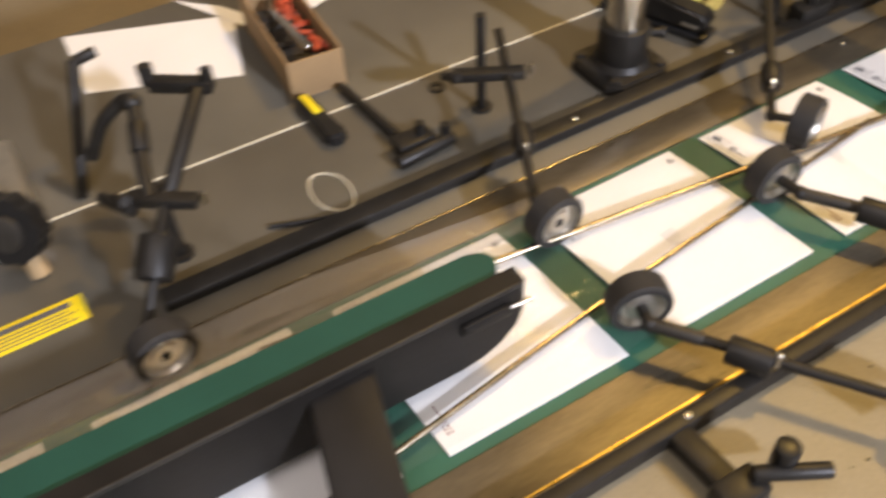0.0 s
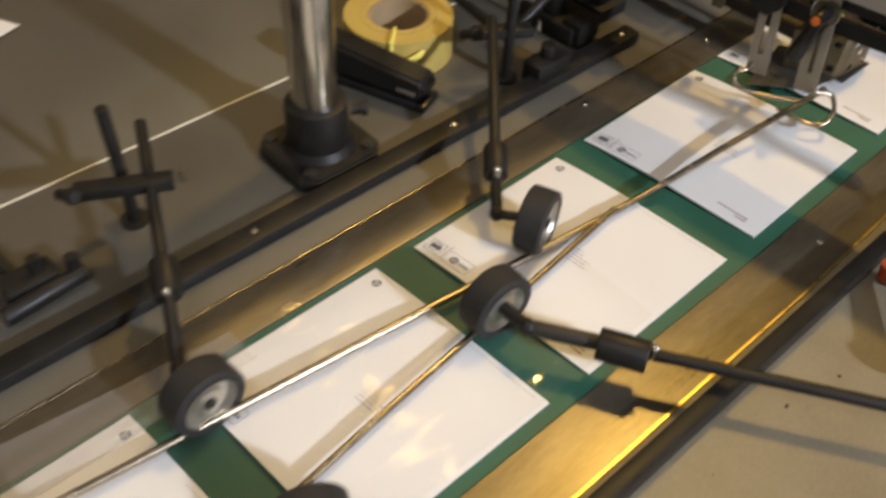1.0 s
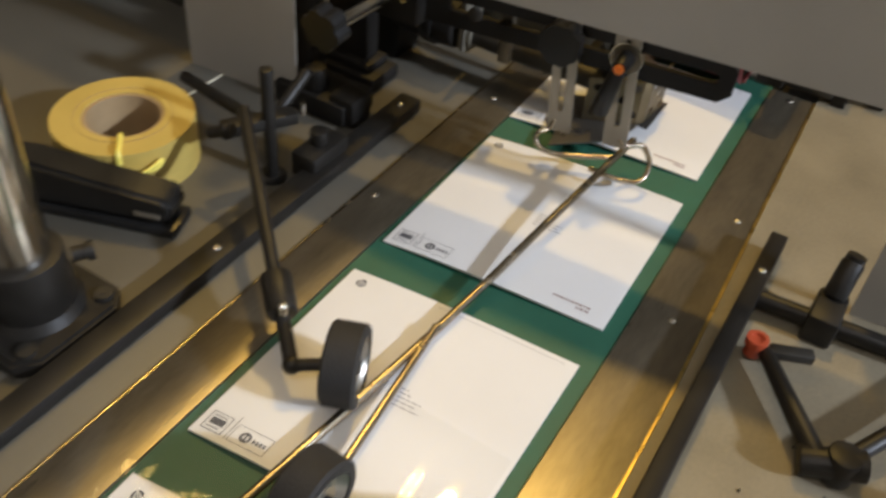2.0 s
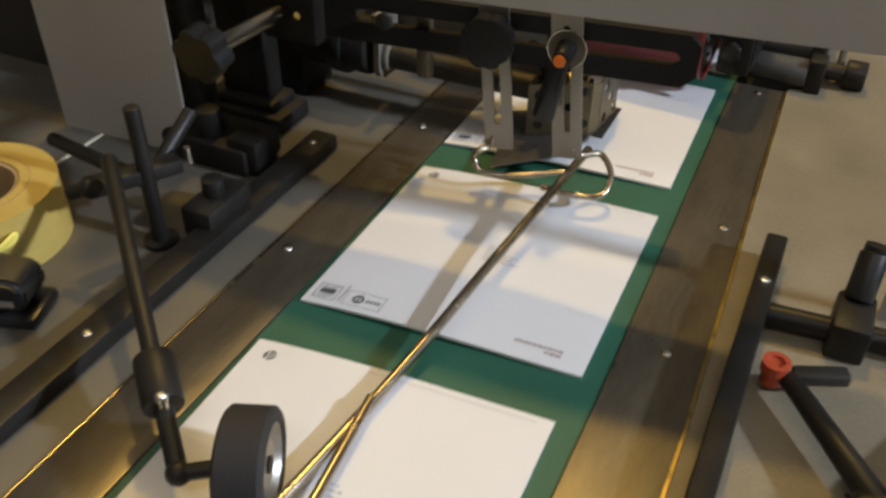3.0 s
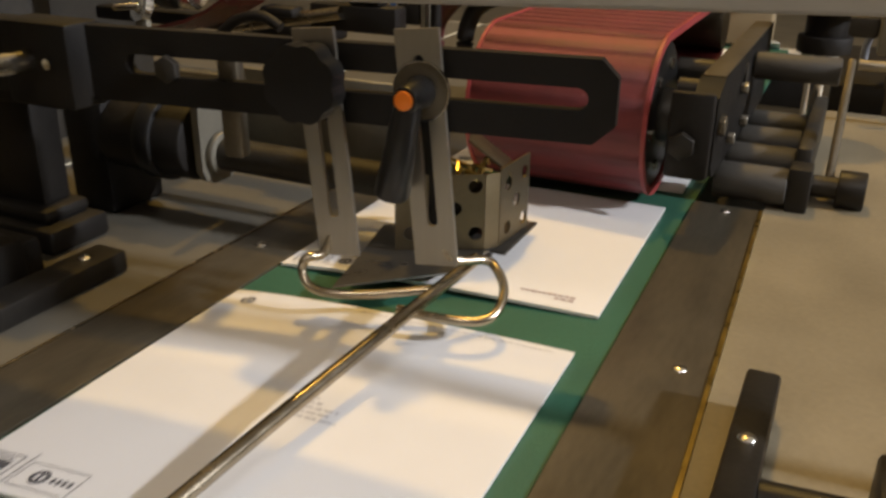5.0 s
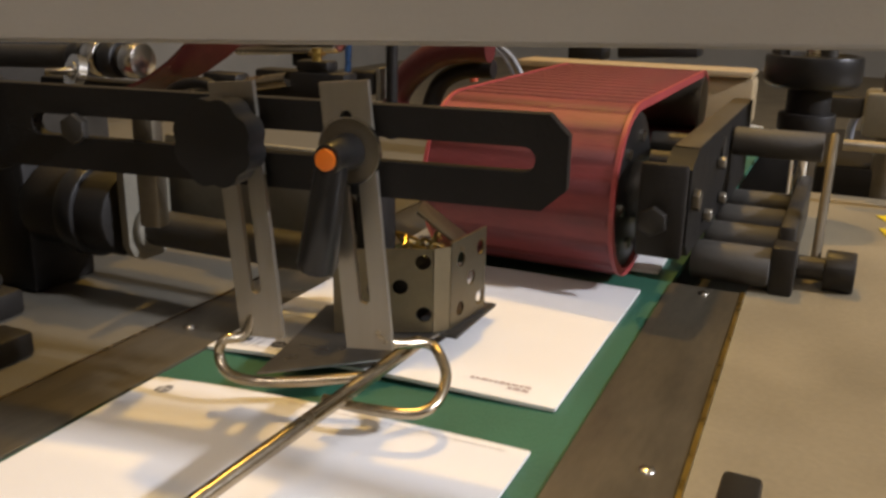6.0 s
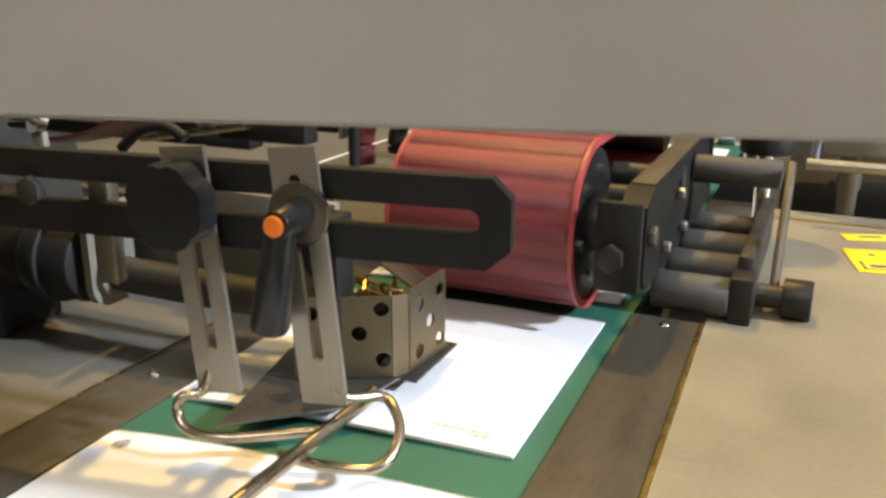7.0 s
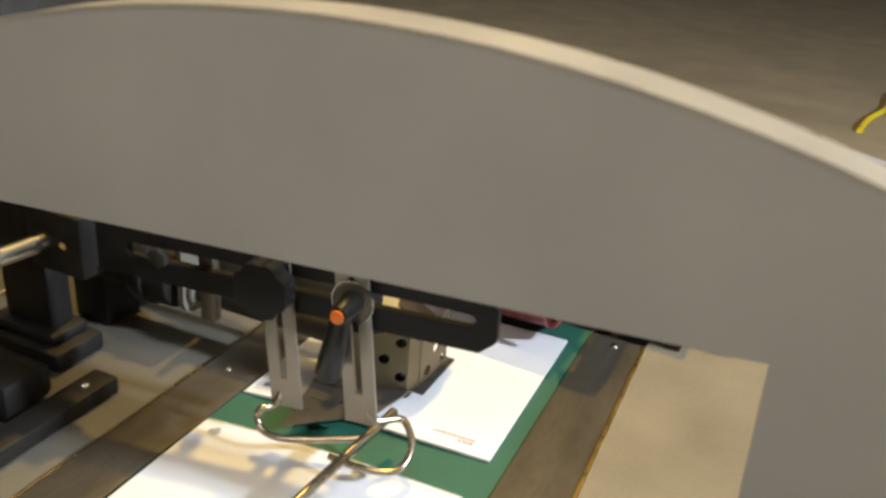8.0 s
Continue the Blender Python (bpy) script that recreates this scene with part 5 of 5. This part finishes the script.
part("threaded_post", rod(B(), (-0.0858, 0.20, 0.10), (-0.0848, 0.20, 0.225), 0.0042, seg=16), M_BLACK2, left_unit)
for k in range(22):
    part("thread", ring(B(), (-0.0856, 0.20, 0.118 + 0.0028 * k), 0.0047, 0.0041, 0.0012, 14), M_BLACK2, left_unit)
part("blue_hose", tube(B(), [(-0.124, 0.20, 0.145), (-0.123, 0.20, 0.158), (-0.122, 0.20, 0.20)], 0.0026), M_HOSE, left_unit, "blue air hose")
red_tube = principled("dark_red_tube", (0.085, 0.014, 0.013), 0.4, 0, 0.3, 30)
part("red_arc", tube(B(), [(-0.060, 0.33, 0.161), (-0.082, 0.33, 0.160), (-0.108, 0.33, 0.154), (-0.129, 0.33, 0.1412), (-0.146, 0.33, 0.1229), (-0.152, 0.33, 0.105), (-0.152, 0.33, 0.08)], 0.0125, 14), red_tube, left_unit, "dark red curved guard tube")
part("inner_arc", tube(B(), [(-0.062, 0.345, 0.142), (-0.090, 0.345, 0.140), (-0.112, 0.345, 0.128), (-0.122, 0.345, 0.108), (-0.124, 0.345, 0.09)], 0.0085, 12), M_BLACK2, left_unit)
part("red_hose", tube(B(), [(-0.168, 0.50, 0.170), (-0.158, 0.50, 0.150), (-0.150, 0.50, 0.130), (-0.146, 0.50, 0.112)], 0.0046), M_REDKNOB, left_unit, "red air hose")
for dx in (0.0, 0.009):
    part("clear_hose", tube(B(), [(-0.160 + dx, 0.52, 0.160), (-0.140 + dx, 0.52, 0.152), (-0.120 + dx, 0.52, 0.138), (-0.106 + dx, 0.52, 0.116)], 0.0026), M_TUBE_GREY, left_unit, "thin grey air hose")
part("rear_clamp", box(B(), (-0.105, 0.70, 0.125), (-0.060, 0.74, 0.150), 0.003), M_BLACK2, left_unit)
part("rear_clamp", box(B(), (-0.035, 0.70, 0.131), (0.062, 0.74, 0.147), 0.003, pose(0, 0, 0, 0, -3)), M_BLACK2, left_unit)

back_panel = thing("back_panel", "grey sheet metal housing of the machine behind", "machine housing")
part("panel", box(B(), (-0.80, 1.10, -0.2), (0.80, 1.14, -0.012), 0.006), M_GUARD, back_panel)
# no hole is cut: a black slab stands for the shade in the opening
part("dark_opening", box(B(), (-0.35, 1.085, -0.10), (0.20, 1.099, -0.03), 0.002), M_BLACK2, back_panel)
cab = thing("dark_cabinet", "dark grey machine cabinet standing at the table edge", "cabinet")
part("body", box(B(), (-1.10, -0.045, -0.8), (-0.475, 0.30, 0.42), 0.006), M_DARKMETAL, cab)
part("door_line", box(B(), (-0.80, -0.048, 0.04), (-0.796, -0.0455, 0.40)), M_BLACK2, cab)
part("knob", rod(B(), (-0.62, -0.046, 0.13), (-0.62, -0.062, 0.13), 0.010, bevel=0.002), M_CHROME, cab)

label_plate("hand_warning_label", pose(0.296, 0.478, 0, 0, 0, 12), 0.044, 0.072, [(-0.36, -0.40, 0.36, -0.36), (-0.36, -0.40, -0.30, -0.05), (0.30, -0.40, 0.36, -0.05), (-0.2, -0.3, 0.2, -0.18), (-0.05, 0.2, 0.06, 0.28)],
            "yellow hand warning sticker on the beige table")
label_plate("arrow_label", pose(0.292, 0.560, 0, 0, 0, 20), 0.05, 0.022, [(-0.2, -0.1, 0.25, 0.15)], "small yellow sticker on the beige table")

hose = tagged(part("yellow_hose", tube(B(), [(0.46, 5.0, -0.885), (0.50, 5.3, -0.88), (0.60, 5.7, -0.88), (0.66, 6.3, -0.88), (0.95, 6.8, -0.88), (1.6, 6.9, -0.88)], 0.018), M_YELLOW), "yellow hose lying on the concrete floor", "hose")

# dark specks and scuffs that lie on the beige table
grit = B()
rng = random.Random(21)
for i in range(90):
    x, y = rng.uniform(0.24, 0.52), rng.uniform(-0.95, -0.25)
    if i < 45:
        x, y = rng.gauss(0.36, 0.035), rng.gauss(-0.30, 0.03) if i % 2 else rng.gauss(-0.86, 0.04)
    r = rng.uniform(0.0006, 0.0018)
    ball(grit, (x, y, r * 0.3), r, (1, rng.uniform(0.6, 1.4), 0.5), 6)
tagged(part("dirt_specks", grit, M_BLACK2), "dark specks of dirt on the beige table", "dirt", kind="stuff")

# ---------------------------------------------------------------- what moves
SPEED, PITCH, LEAD = 0.253, 0.253, -0.540
packets = [mail_packet()]
for k in range(15):
    packets.append(copy_thing(packets[0], Matrix.Identity(4)))


def motions():
    for k, ob in enumerate(packets):
        y = LEAD - ENV_L / 2 - 0.005 + PITCH * (4 - k)
        skew = 0.9 + 0.4 * math.sin(2.3 * k)
        x = 0.0105 + 0.0012 * math.sin(1.7 * k)
        rows = []
        for i in range(33):
            t = 0.25 * i
            f = y + SPEED * t
            down = max(0.0, f - 1.045)
            tip = 34.1 * min(1.0, max(0.0, (f - 0.99) / 0.11))
            rows.append((t, pose(x - 0.0080 * min(1.0, max(0.0, (f + 0.45) / 0.6)) ** 1.3, min(f, 1.045) + 0.828 * down, 0.0004 - 0.561 * down, -tip, 0, skew)))
        walk(ob, rows)
    for ob, m, sign, r in wheels:
        walk(ob, [(0.1 * i, m @ Matrix.Rotation(sign * SPEED * 0.1 * i / r, 4, "Z")) for i in range(81)])
    for k, ob in enumerate(ribs):
        rows = []
        for i in range(81):
            t = 0.1 * i
            y, z, a = path_at(path_len * k / RIBS + SPEED * t)
            rows.append((t, pose(0, y, z, math.degrees(a) - 90)))
        walk(ob, rows)


motions()
